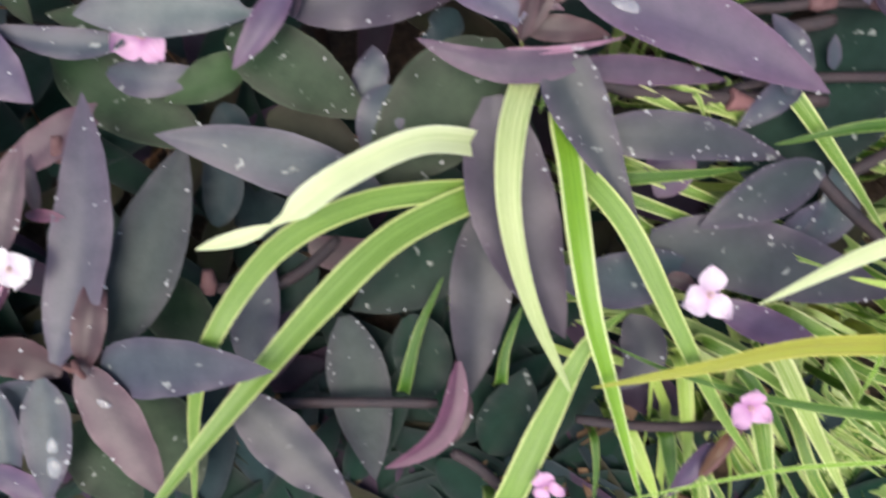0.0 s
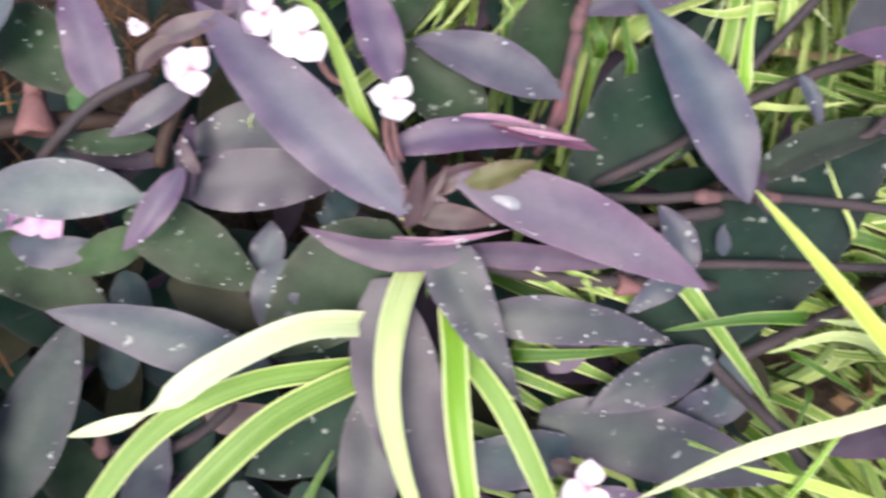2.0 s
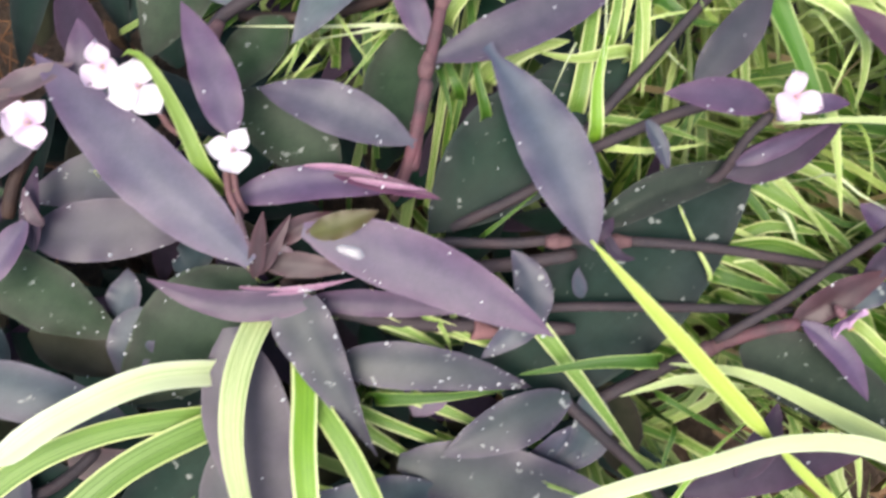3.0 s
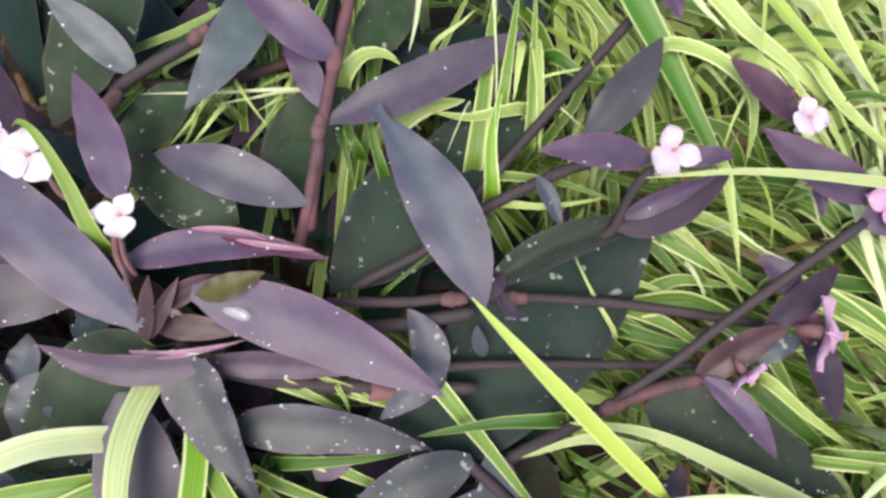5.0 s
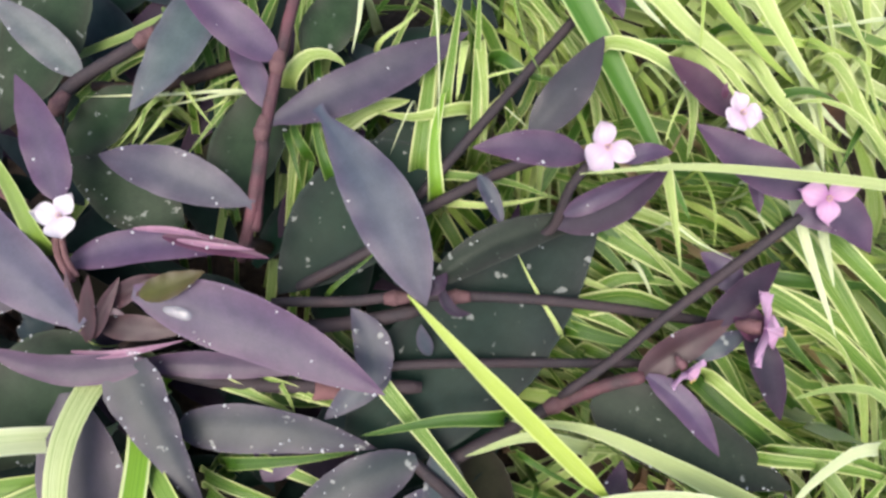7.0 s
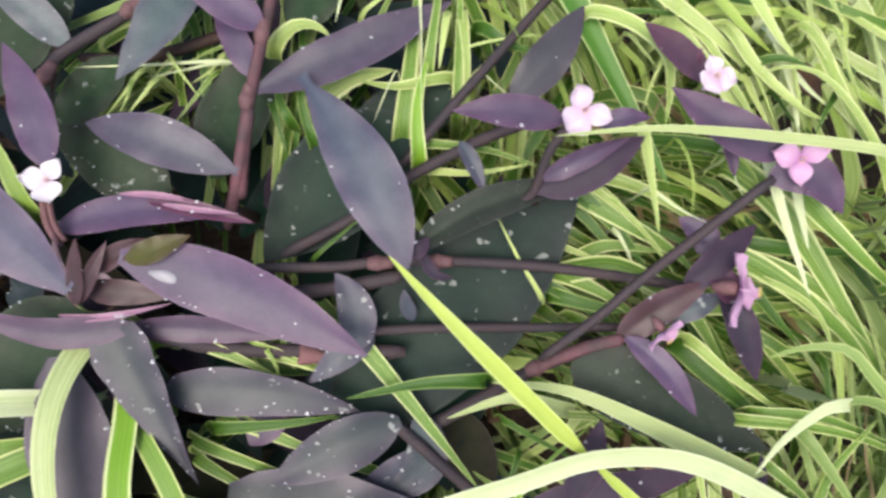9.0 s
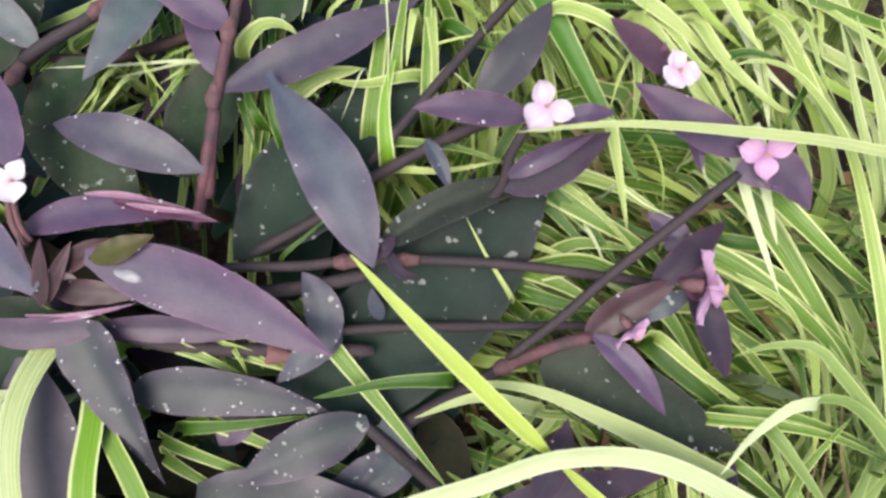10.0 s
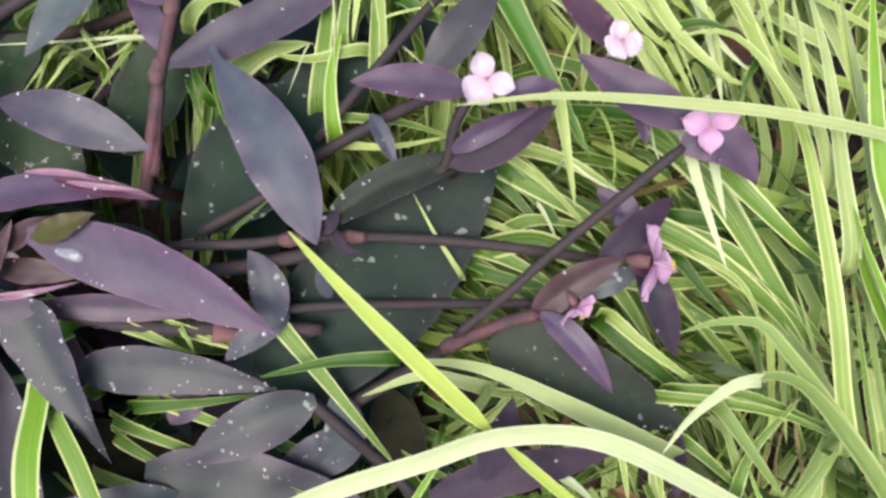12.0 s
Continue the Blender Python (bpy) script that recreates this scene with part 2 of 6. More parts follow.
def stem_material(name, a, c, ring):
    m, nt, b = nodes_of(name, 0.64)
    b.inputs["Specular IOR Level"].default_value = 0.25
    tc = nt.nodes.new("ShaderNodeTexCoord")
    n1 = noise_node(nt, tc.outputs["Object"], 55.0, 5.0)
    n2 = noise_node(nt, tc.outputs["Object"], 700.0, 3.0)
    col = mix_node(nt, ramp_node(nt, n1, [(0.35, 0.0), (0.65, 1.0)]), a, c)
    col = mix_node(nt, ramp_node(nt, n2, [(0.55, 0.0), (0.8, 0.6)]), col, ring)
    nt.links.new(col, b.inputs["Base Color"])
    bump_node(nt, n2, 0.7, 0.0008, b)
    return m


MATS["stem"] = stem_material("stem_dusky", (0.070, 0.050, 0.055), (0.050, 0.043, 0.049), (0.105, 0.080, 0.080))
MATS["pinkstem"] = stem_material("stem_pinkish", (0.175, 0.075, 0.090), (0.085, 0.058, 0.064), (0.21, 0.125, 0.13))
MATS["node"] = stem_material("joint_rosy", (0.200, 0.105, 0.108), (0.140, 0.078, 0.084), (0.25, 0.16, 0.15))
MATS["sheath"] = stem_material("sheath_rosy", (0.290, 0.140, 0.140), (0.190, 0.095, 0.098), (0.32, 0.20, 0.18))
MATS["bud"] = stem_material("stalk_rosy", (0.210, 0.110, 0.125), (0.150, 0.078, 0.075), (0.27, 0.17, 0.17))
MATS["wood"] = stem_material("old_stem_brown", (0.066, 0.040, 0.032), (0.044, 0.030, 0.028), (0.11, 0.07, 0.055))


def petal_material(name, body, heart):
    m, nt, b = nodes_of(name, 0.55)
    tc = nt.nodes.new("ShaderNodeTexCoord")
    sep = nt.nodes.new("ShaderNodeSeparateXYZ")
    nt.links.new(tc.outputs["UV"], sep.inputs[0])
    v = ramp_node(nt, sep.outputs[1], [(0.05, 1.0), (0.45, 0.0)])
    veins = noise_node(nt, stretch(nt, tc.outputs["UV"], 16.0, 1.0), 1.0, 3.0)
    col = mix_node(nt, v, body, heart)
    col = mix_node(nt, ramp_node(nt, veins, [(0.45, 0.0), (0.75, 0.5)]), col, heart)
    nt.links.new(col, b.inputs["Base Color"])
    bump_node(nt, veins, 0.3, 0.0004, b)
    translucent(nt, b, col, 0.25)
    return m


PETALS = {
    "white": petal_material("petal_white", (0.88, 0.84, 0.88), (0.74, 0.64, 0.76)),
    "pale": petal_material("petal_pale_pink", (0.87, 0.76, 0.86), (0.72, 0.52, 0.70)),
    "pink": petal_material("petal_pink", (0.80, 0.52, 0.74), (0.58, 0.28, 0.55)),
}


def plain_material(name, a, c, scale, rough=0.7):
    m, nt, b = nodes_of(name, rough)
    tc = nt.nodes.new("ShaderNodeTexCoord")
    n1 = noise_node(nt, tc.outputs["Object"], scale, 4.0)
    nt.links.new(mix_node(nt, ramp_node(nt, n1, [(0.3, 0.0), (0.7, 1.0)]), a, c), b.inputs["Base Color"])
    bump_node(nt, n1, 0.5, 0.001, b)
    return m


ANTHER = plain_material("anther_yellow", (0.72, 0.50, 0.10), (0.80, 0.66, 0.25), 800)
FILAMENT = plain_material("filament_violet", (0.60, 0.35, 0.58), (0.70, 0.48, 0.66), 500)
CHIP = plain_material("bark_chip", (0.16, 0.085, 0.045), (0.30, 0.19, 0.11), 90, 0.85)
NEEDLE = plain_material("pine_needle", (0.26, 0.12, 0.05), (0.17, 0.08, 0.035), 60)

# clear drops given a milky white body that stands in for reflected sky
DEW, dew_nt, dew_b = nodes_of("water_drop", 0.06)
dew_b.inputs["Base Color"].default_value = (0.90, 0.93, 0.95, 1)
dew_b.inputs["Transmission Weight"].default_value = 0.36
dew_b.inputs["IOR"].default_value = 1.33

POOL, pool_nt, pool_b = nodes_of("large_water_drop", 0.10)
pool_b.inputs["Base Color"].default_value = (0.90, 0.93, 0.95, 1)
pool_b.inputs["Transmission Weight"].default_value = 0.78
pool_b.inputs["IOR"].default_value = 1.33

SOIL, soil_nt, soil_b = nodes_of("dark_mulch_soil", 0.95)
soil_tc = soil_nt.nodes.new("ShaderNodeTexCoord")
soil_a = noise_node(soil_nt, soil_tc.outputs["Object"], 25.0, 6.0)
soil_c = noise_node(soil_nt, soil_tc.outputs["Object"], 220.0, 5.0)
soil_col = ramp_node(soil_nt, soil_a, [(0.3, (0.040, 0.029, 0.022)), (0.55, (0.085, 0.057, 0.041)), (0.8, (0.15, 0.098, 0.064))])
soil_col = mix_node(soil_nt, 0.6, soil_col, ramp_node(soil_nt, soil_c, [(0.3, 0.3), (0.7, 1.2)]), "MULTIPLY")
soil_nt.links.new(soil_col, soil_b.inputs["Base Color"])
bump_node(soil_nt, soil_c, 0.8, 0.004, soil_b)


# ---- mesh helpers ----
def part(name, verts, faces, material, parent=None, uvs=None, label="", slots=None):
    me = bpy.data.meshes.new(name)
    me.from_pydata(verts, [], faces)
    for mm in (material if isinstance(material, list) else [material]):
        me.materials.append(mm)
    if slots is not None:
        me.polygons.foreach_set("material_index", slots)
    me.polygons.foreach_set("use_smooth", [True] * len(me.polygons))
    if uvs is not None:
        layer = me.uv_layers.new(name="UVMap")
        idx = np.zeros(len(me.loops), dtype=np.int32)
        me.loops.foreach_get("vertex_index", idx)
        layer.data.foreach_set("uv", np.asarray(uvs, dtype=np.float32)[idx].ravel())
    me.update()
    ob = new(name, me)
    ob.parent = parent
    return tagged(ob, label)


def spline(points, n):
    """n + 1 places evenly along a smooth curve through the points, and its unit tangents."""
    p = np.array([tuple(q) for q in points], float)
    ext = np.vstack([2 * p[0] - p[1], p, 2 * p[-1] - p[-2]])
    if len(p) == 3:
        ext[0], ext[-1] = p[0] - (p[1] - p[0]) + (p[2] - 2 * p[1] + p[0]) * 0.6, p[2] + (p[2] - p[1]) + (p[2] - 2 * p[1] + p[0]) * 0.6
    fine = []
    for i in range(1, len(ext) - 2):
        a, b, c, d = ext[i - 1 : i + 3]
        for s in np.linspace(0, 1, 24, endpoint=False):
            fine.append(0.5 * (2 * b + (c - a) * s + (2 * a - 5 * b + 4 * c - d) * s * s + (3 * b - a - 3 * c + d) * s**3))
    fine = np.array(fine + [p[-1]])
    run = np.r_[0, np.cumsum(np.linalg.norm(np.diff(fine, axis=0), axis=1))]
    want = np.linspace(0, run[-1], n + 1)
    out = np.stack([np.interp(want, run, fine[:, k]) for k in range(3)], 1)
    tan = np.gradient(out, axis=0)
    return out, tan / (np.linalg.norm(tan, axis=1)[:, None] + 1e-9), run[-1]


def ribbon(points, half, roll, fold, thick, n, across, wave, rng, ragged=0.0):
    """A closed, thin, channelled blade: vertices, faces and (across, along) coordinates.
    half(v) is the half width; fold lifts the edges; wave ripples them; ragged notches the margin."""
    c, t, length = spline(points, n)
    ref = np.array(tuple(OUT))
    verts, uvs, faces = [], [], []
    phase, freq, skew = rng.uniform(0, 6.28), rng.uniform(2.0, 4.0), rng.uniform(-0.06, 0.06)
    twist = rng.uniform(-0.3, 0.3)
    ss = np.linspace(-1, 1, across + 1)
    ring = 2 * (across + 1)
    for i in range(n + 1):
        v = i / n
        side = np.cross(t[i], ref)
        side /= np.linalg.norm(side) + 1e-9
        nor = np.cross(side, t[i])
        a = radians(roll) * (0.4 + 0.9 * v) + twist * (v - 0.4)
        side, nor = side * math.cos(a) + nor * math.sin(a), nor * math.cos(a) - side * math.sin(a)
        w = half(v)
        lift = [fold * w * (math.sqrt(s * s + 0.05) - 0.22 * s * s * s * s) + wave * w * math.sin(phase + freq * 6.28 * v + s * 1.5) * s * s for s in ss]
        top = [c[i] + side * w * (s + skew * (1 - s * s)) + nor * (l - fold * w * 0.4) for s, l in zip(ss, lift)]
        low = [q - nor * thick * (1.06 - s * s) * min(1.0, w / (thick * 2.5)) for q, s in zip(top, ss)]
        for k in (0, across) if ragged else ():
            nick = side * w * ragged * rng.uniform(-1.0, 0.7) * (1 if k else -1)
            top[k], low[k] = top[k] + nick, low[k] + nick
        verts += top + low
        uvs += [((s + 1) / 2, v) for s in ss] * 2
    k2 = across + 1
    for i in range(n):
        for k in range(across):
            a0 = i * ring + k
            faces.append((a0, a0 + ring, a0 + 1 + ring, a0 + 1))
            faces.append((a0 + k2, a0 + k2 + 1, a0 + k2 + 1 + ring, a0 + k2 + ring))
    return verts, faces, uvs


def lance(v, belly=0.76):
    """The outline of a purple leaf: widest before the middle (by belly), convex sides, a long sharp point;
    a low belly gives a broad clasping base."""
    if belly < 0.5:
        g = 2 * v**belly - 1
        return max((1 - g * g) ** (0.80 + 0.30 * v), 0.85 * (1 - v) ** 6, 0.01)
    top = 0.5 ** (1 / belly)
    point = 0.92
    root = point * top / (1 - top)
    return max((v / top) ** root * ((1 - v) / (1 - top)) ** point, 0.22 * (1 - v) ** 8, 0.008)


RNG = random.Random(11)


def local(plant, points):
    return [at(p) - plant.location for p in points]


def shoot(crown, label):
    foot = at(crown)
    foot.z = 0.0
    foot.y += 0.01
    plant = tagged(new("purple_heart_plant"), label, "plant", "purple-leaved plants")
    plant.location = foot
    top = at(crown) - foot
    tube(plant, [Vector((0, 0, -0.004)), Vector((0.004, 0.003, top.z * 0.5)), top], 0.0036, "wood", "rootstock")
    return plant


def clump(root, label):
    foot = at(root)
    foot.z = 0.0
    plant = tagged(new("striped_grass_clump"), label, "grass", "striped grass clumps")
    plant.location = foot
    return plant


def tube(plant, points, radius, mat, name="stem", sides=8):
    c, t, length = spline(points, max(6, 5 * len(points)))
    verts, faces = [], []
    m = len(c)
    seed = RNG.uniform(0, 9)
    for i in range(m):
        side = np.cross(t[i], (0.31, 0.2, 0.93))
        side /= np.linalg.norm(side) + 1e-9
        nor = np.cross(side, t[i])
        r = radius * (1 + 0.045 * math.sin(seed + 2.7 * i)) * (0.72 if i in (0, m - 1) else 1.0)
        for k in range(sides):
            a = 6.2832 * k / sides
            verts.append(c[i] + (side * math.cos(a) + nor * math.sin(a)) * r)
    for i in range(m - 1):
        for k in range(sides):
            k2 = (k + 1) % sides
            faces.append((i * sides + k, i * sides + k2, (i + 1) * sides + k2, (i + 1) * sides + k))
    faces.append(tuple(reversed(range(sides))))
    faces.append(tuple((m - 1) * sides + k for k in range(sides)))
    return part(name, verts, faces, MATS[mat], plant)


def stem(plant, points, radius, mat):
    return tube(plant, local(plant, points), radius * 0.001, mat, "flower_stalk" if mat == "bud" else "stem")


def joint(plant, p, q, radius):
    """A swollen stem joint with a papery collar, lying along the stem from p towards q."""
    a, b = local(plant, [p, q])
    axis = (b - a).normalized()
    side = axis.cross(Vector((0.3, 0.1, 0.95))).normalized()
    nor = side.cross(axis)
    verts, faces = [], []
    prof = ((-1.5, 0.62), (-1.1, 0.80), (-0.5, 0.98), (-0.1, 1.04), (0.05, 0.90), (0.5, 0.84), (1.1, 0.72), (1.6, 0.60))
    for along, wide in prof:
        for k in range(10):
            g = 0.62832 * k
            verts.append(a + axis * along * radius * 0.001 + (side * math.cos(g) + nor * math.sin(g)) * wide * radius * 0.001 * (1 + 0.06 * math.sin(3 * g + along)))
    for i in range(len(prof) - 1):
        for k in range(10):
            faces.append((i * 10 + k, i * 10 + (k + 1) % 10, i * 10 + 10 + (k + 1) % 10, i * 10 + 10 + k))
    faces += [tuple(reversed(range(10))), tuple(70 + k for k in range(10))]
    return part("stem_joint", verts, faces, MATS["node"], plant, label="rosy swollen stem joint")


def sheath(plant, p, q, radius):
    """A rosy papery sheath round a stem from p to q: narrow above, flared to a lipped, slightly uneven rim."""
    a, b = local(plant, [p, q])
    axis = b - a
    side = axis.cross(OUT).normalized()
    nor = side.cross(axis.normalized())
    prof = ((0.0, 0.40), (0.06, 0.52), (0.25, 0.60), (0.50, 0.76), (0.75, 0.92), (0.92, 1.03), (0.98, 0.98), (1.0, 0.80), (0.97, 0.55))
    verts, faces = [], []
    for along, wide in prof:
        for k in range(12):
            g = 0.5236 * k
            r = wide * radius * 0.001 * (1 + 0.05 * math.sin(2 * g + 1.3) + 0.03 * math.sin(5 * g))
            verts.append(a + axis * (along + 0.03 * math.sin(3 * g) * along) + (side * math.cos(g) + nor * math.sin(g)) * r)
    for i in range(len(prof) - 1):
        for k in range(12):
            faces.append((i * 12 + k, i * 12 + (k + 1) % 12, i * 12 + 12 + (k + 1) % 12, i * 12 + 12 + k))
    faces += [tuple(reversed(range(12))), tuple((len(prof) - 1) * 12 + k for k in range(12))]
    return part("stem_sheath", verts, faces, MATS["sheath"], plant, label="rosy papery stem sheath")


def drops(leaf_ob, verts, across, n, count, rng):
    """Water drops beaded on a leaf's upper face, one small mesh for a leaf's sprinkle."""
    ring = 2 * (across + 1)
    vv, ff = [], []
    for _ in range(max(1, int(count * 0.85) + 1)):
        i, k = rng.randint(1, n - 2), rng.choice((*(0, across - 1) * 16, *range(across)))
        a, b = np.array(verts[i * ring + k]), np.array(verts[i * ring + k + 1])
        c2 = np.array(verts[(i + 1) * ring + k])
        nor = np.cross(c2 - a, b - a)
        nor /= np.linalg.norm(nor) + 1e-9
        if nor @ np.array(tuple(OUT)) < 0:
            nor = -nor
        p = a + (b - a) * rng.random() + (c2 - a) * rng.random()
        s1 = b - a
        s1 /= np.linalg.norm(s1) + 1e-9
        s2 = np.cross(nor, s1)
        r = 0.00022 + 0.00055 * rng.random() ** 2.2
        long, ang = rng.uniform(1.0, 1.6), rng.uniform(0, 3.14)
        o = len(vv)
        for lev, (rr, hh) in enumerate(((1.0, -0.1), (0.86, 0.42), (0.45, 0.66))):
            for q in range(7):
                g = 6.2832 * q / 7
                x, y = math.cos(g) * long, math.sin(g)
                x, y = x * math.cos(ang) - y * math.sin(ang), x * math.sin(ang) + y * math.cos(ang)
                vv.append(p + (s1 * x + s2 * y) * r * rr + nor * r * hh)
        vv.append(p + nor * r * 0.74)
        for lev in range(2):
            for q in range(7):
                q2 = (q + 1) % 7
                ff.append((o + lev * 7 + q, o + lev * 7 + q2, o + lev * 7 + 7 + q2, o + lev * 7 + 7 + q))
        for q in range(7):
            ff.append((o + 14 + q, o + 14 + (q + 1) % 7, o + 21))
    tagged(part("dew", vv, ff, DEW, leaf_ob, label="beads of clear water"), kind="stuff")


def big_drop(plant, p, q, width):
    """One large flattened drop lying on a leaf, drawn out from p to q."""
    a, b = local(plant, [p, q])
    axis = (b - a).normalized()
    side = axis.cross(OUT).normalized()
    half, w = (b - a).length * 0.5 + width * 0.0005, width * 0.0005
    c = (a + b) / 2
    vv, ff = [], []
    for rr, hh in ((1.0, -0.12), (0.93, 0.08), (0.70, 0.15), (0.35, 0.19)):
        for k in range(14):
            g = 6.2832 * k / 14
            wob = 1 + 0.08 * math.sin(3 * g + width)
            vv.append(c + axis * math.cos(g) * half * rr * wob + side * math.sin(g) * w * rr * wob + OUT * w * hh)
    vv.append(c + OUT * w * 0.20)
    for lev in range(3):
        for k in range(14):
            k2 = (k + 1) % 14
            ff.append((lev * 14 + k, lev * 14 + k2, lev * 14 + 14 + k2, lev * 14 + 14 + k))
    for k in range(14):
        ff.append((42 + k, 42 + (k + 1) % 14, 56))
    part("water_drop", vv, ff, POOL, plant, label="large clear water drop")


def leaf(plant, points, width, mat, roll=0, fold=0.3, wet=0, belly=0.76):
    """A lance-shaped fleshy leaf from its base through its middle to its tip; millimetres in the bed's frame."""
    rng = random.Random(int(abs(points[0][0]) * 7 + abs(points[2][1]) * 13 + width))
    n, across = 28, 8
    half = lambda v: width * 0.00052 * lance(v, belly)
    verts, faces, uvs = ribbon(local(plant, points), half, roll + rng.uniform(-6, 6), fold * 0.7, 0.0009, n, across, 0.06, rng, 0.018)
    ob = part("leaf", verts, faces, MATS[mat], plant, uvs)
    if wet:
        drops(ob, verts, across, n, wet, rng)
    return ob


def blade(plant, points, width, mat, taper=0.42, waist=-1.0, lower=1.0, upper=1.0):
    """A long grass blade: it rises from the clump's foot, arches and tapers to its tip; pinched at waist, with its lower and upper lengths narrowed."""
    rng = random.Random(int(abs(points[0][0]) * 5 + abs(points[-1][1]) * 17))
    first, second = np.array(points[0]), np.array(points[1])
    back = first - (second - first) * 0.10
    pts = [tuple(first + (back - first) * 0.9 + np.array((0, -3, -28)))] + list(points)
    foot = at(pts[0])
    loc = [foot - OUT * (foot.z / OUT.z) - plant.location] + local(plant, pts)
    half = lambda v: width * 0.0005 * min(1.0, 0.55 + 1.2 * v) * min(1.0, ((1.002 - v) / taper)) ** 0.62 * (1 - 0.84 * math.exp(-(((v - waist) / 0.030) ** 2))) * (upper if v > waist else lower)
    verts, faces, uvs = ribbon(loc, half, rng.uniform(-14, 14), 0.42, 0.0005, 40, 6, 0.06, rng)
    return part("blade", verts, faces, BLADE_MATS[mat], plant, uvs)


def flower(plant, p, size, spin, tilt, tint, toward=-90):
    """Three broad rounded petals round a small heart with yellow-tipped stamens."""
    n = (OUT * math.cos(radians(tilt)) + (ACROSS * math.cos(radians(toward)) + UPSLOPE * math.sin(radians(toward))) * math.sin(radians(tilt))).normalized()
    x = (ACROSS - n * ACROSS.dot(n)).normalized()
    y = n.cross(x)
    c = local(plant, [p])[0]
    r = size * 0.0005
    rng = random.Random(int(size * 10 + spin))
    reach, aw = (0.55, 0.07) if tilt > 45 else (0.18, 0.022)
    bm_verts, faces = [], []
    # the calyx, hidden behind the petals, carries them
    k = 10
    for lev, (rr, hh) in enumerate(((0.10, -0.75), (0.22, -0.40), (0.20, -0.06))):
        for q in range(k):
            a = 6.2832 * q / k
            bm_verts.append(c + (x * math.cos(a) + y * math.sin(a)) * r * rr + n * r * hh)
    for lev in range(2):
        for q in range(k):
            faces.append((lev * k + q, lev * k + (q + 1) % k, lev * k + k + (q + 1) % k, lev * k + k + q))
    faces += [tuple(reversed(range(k))), tuple(2 * k + q for q in range(k))]
    bloom = part("flower", bm_verts, faces, MATS["bud"], plant, label={"white": "white three-petalled flower", "pale": "pale pink three-petalled flower"}.get(tint, "pink three-petalled flower"))
    for i in range(3):
        ang = radians(spin + 120 * i + rng.uniform(-16, 16))
        out, side = x * math.cos(ang) + y * math.sin(ang), y * math.cos(ang) - x * math.sin(ang)
        rows, cols = 10, 8
        vv, uv, ff = [], [], []
        cup, wide, ruffle = rng.uniform(-0.10, 0.55), rng.uniform(0.66, 1.04), rng.uniform(0, 6)
        reach_out = rng.uniform(0.82, 1.14)
        for face in (0, 1):
            for a in range(rows + 1):
                s = 1 - (1 - a / rows) ** 1.7
                w = wide * 1.36 * (s + 0.05) ** 0.66 * max(0.004, 1 - s**1.6) ** 0.92
                for b in range(cols + 1):
                    g = b / cols * 2 - 1
                    lift = cup * s * s + 0.20 * g * g * w - 0.10 * s * (1 - g * g) + 0.13 * math.sin(ruffle + 4 * g + 4 * s) * s + 0.07 * math.sin(2 * ruffle + 9 * g) * s * s
                    edge = (1 - g * g) * (1 - s**6)
                    vv.append(c + out * r * (0.06 + 0.98 * s * reach_out - 0.05 * g * g * s + 0.02 * math.sin(ruffle + 7 * g) * s) + side * r * g * w + n * r * (lift + 0.06 - face * 0.05 * edge))
                    uv.append(((g + 1) / 2, s))
        m = (rows + 1) * (cols + 1)
        for a in range(rows):
            for b in range(cols):
                q = a * (cols + 1) + b
                ff.append((q, q + 1, q + cols + 2, q + cols + 1))
                ff.append((m + q, m + q + cols + 1, m + q + cols + 2, m + q + 1))
        part("petal", vv, ff, PETALS[tint], bloom, uv)
    for i in range(6):
        a = 6.2832 * i / 6 + 0.4
        lean = x * math.cos(a) * 0.10 + y * math.sin(a) * 0.10
        tipc = c + (n * reach + lean) * r
        cc, t, _ = spline([c, c + (n * reach * 0.5 + lean * 0.4) * r, tipc], 4)
        vv, ff = [], []
        for j in range(5):
            rad = r * 0.018
            for q in range(5):
                g = 6.2832 * q / 5
                vv.append(cc[j] + (np.array(x) * math.cos(g) + np.array(y) * math.sin(g)) * rad)
        for j in range(4):
            for q in range(5):
                ff.append((j * 5 + q, j * 5 + (q + 1) % 5, j * 5 + 5 + (q + 1) % 5, j * 5 + 5 + q))
        nf = len(ff)
        o = len(vv)
        for lev, (rr, hh) in enumerate(((0.02, -0.03), (aw, 0.0), (0.02, 0.035))):
            for q in range(6):
                g = 6.2832 * q / 6
                vv.append(np.array(tipc) + (np.array(x) * math.cos(g) * 1.3 + np.array(y) * math.sin(g)) * r * rr + np.array(n) * r * hh)
        for lev in range(2):
            for q in range(6):
                ff.append((o + lev * 6 + q, o + lev * 6 + (q + 1) % 6, o + lev * 6 + 6 + (q + 1) % 6, o + lev * 6 + 6 + q))
        ff += [tuple(o + 12 + q for q in range(6)), tuple(o + q for q in reversed(range(6)))]
        part("stamen", vv, ff, [FILAMENT, ANTHER], bloom, slots=[0] * nf + [1] * (len(ff) - nf), label="yellow-tipped stamen")
    return bloom


def dead_leaf(points, width, mat, label):
    """A dry fallen leaf or scrap lying among the plants, curled."""
    rng = random.Random(int(abs(points[0][0])))
    verts, faces, uvs = ribbon([at(p) for p in points], lambda v: width * 0.0005 * lance(v), rng.uniform(-20, 20), 0.5, 0.0007, 12, 4, 0.15, rng)
    tagged(part("dead_leaf", verts, faces, MATS[mat], None, uvs), label, "dead leaf")


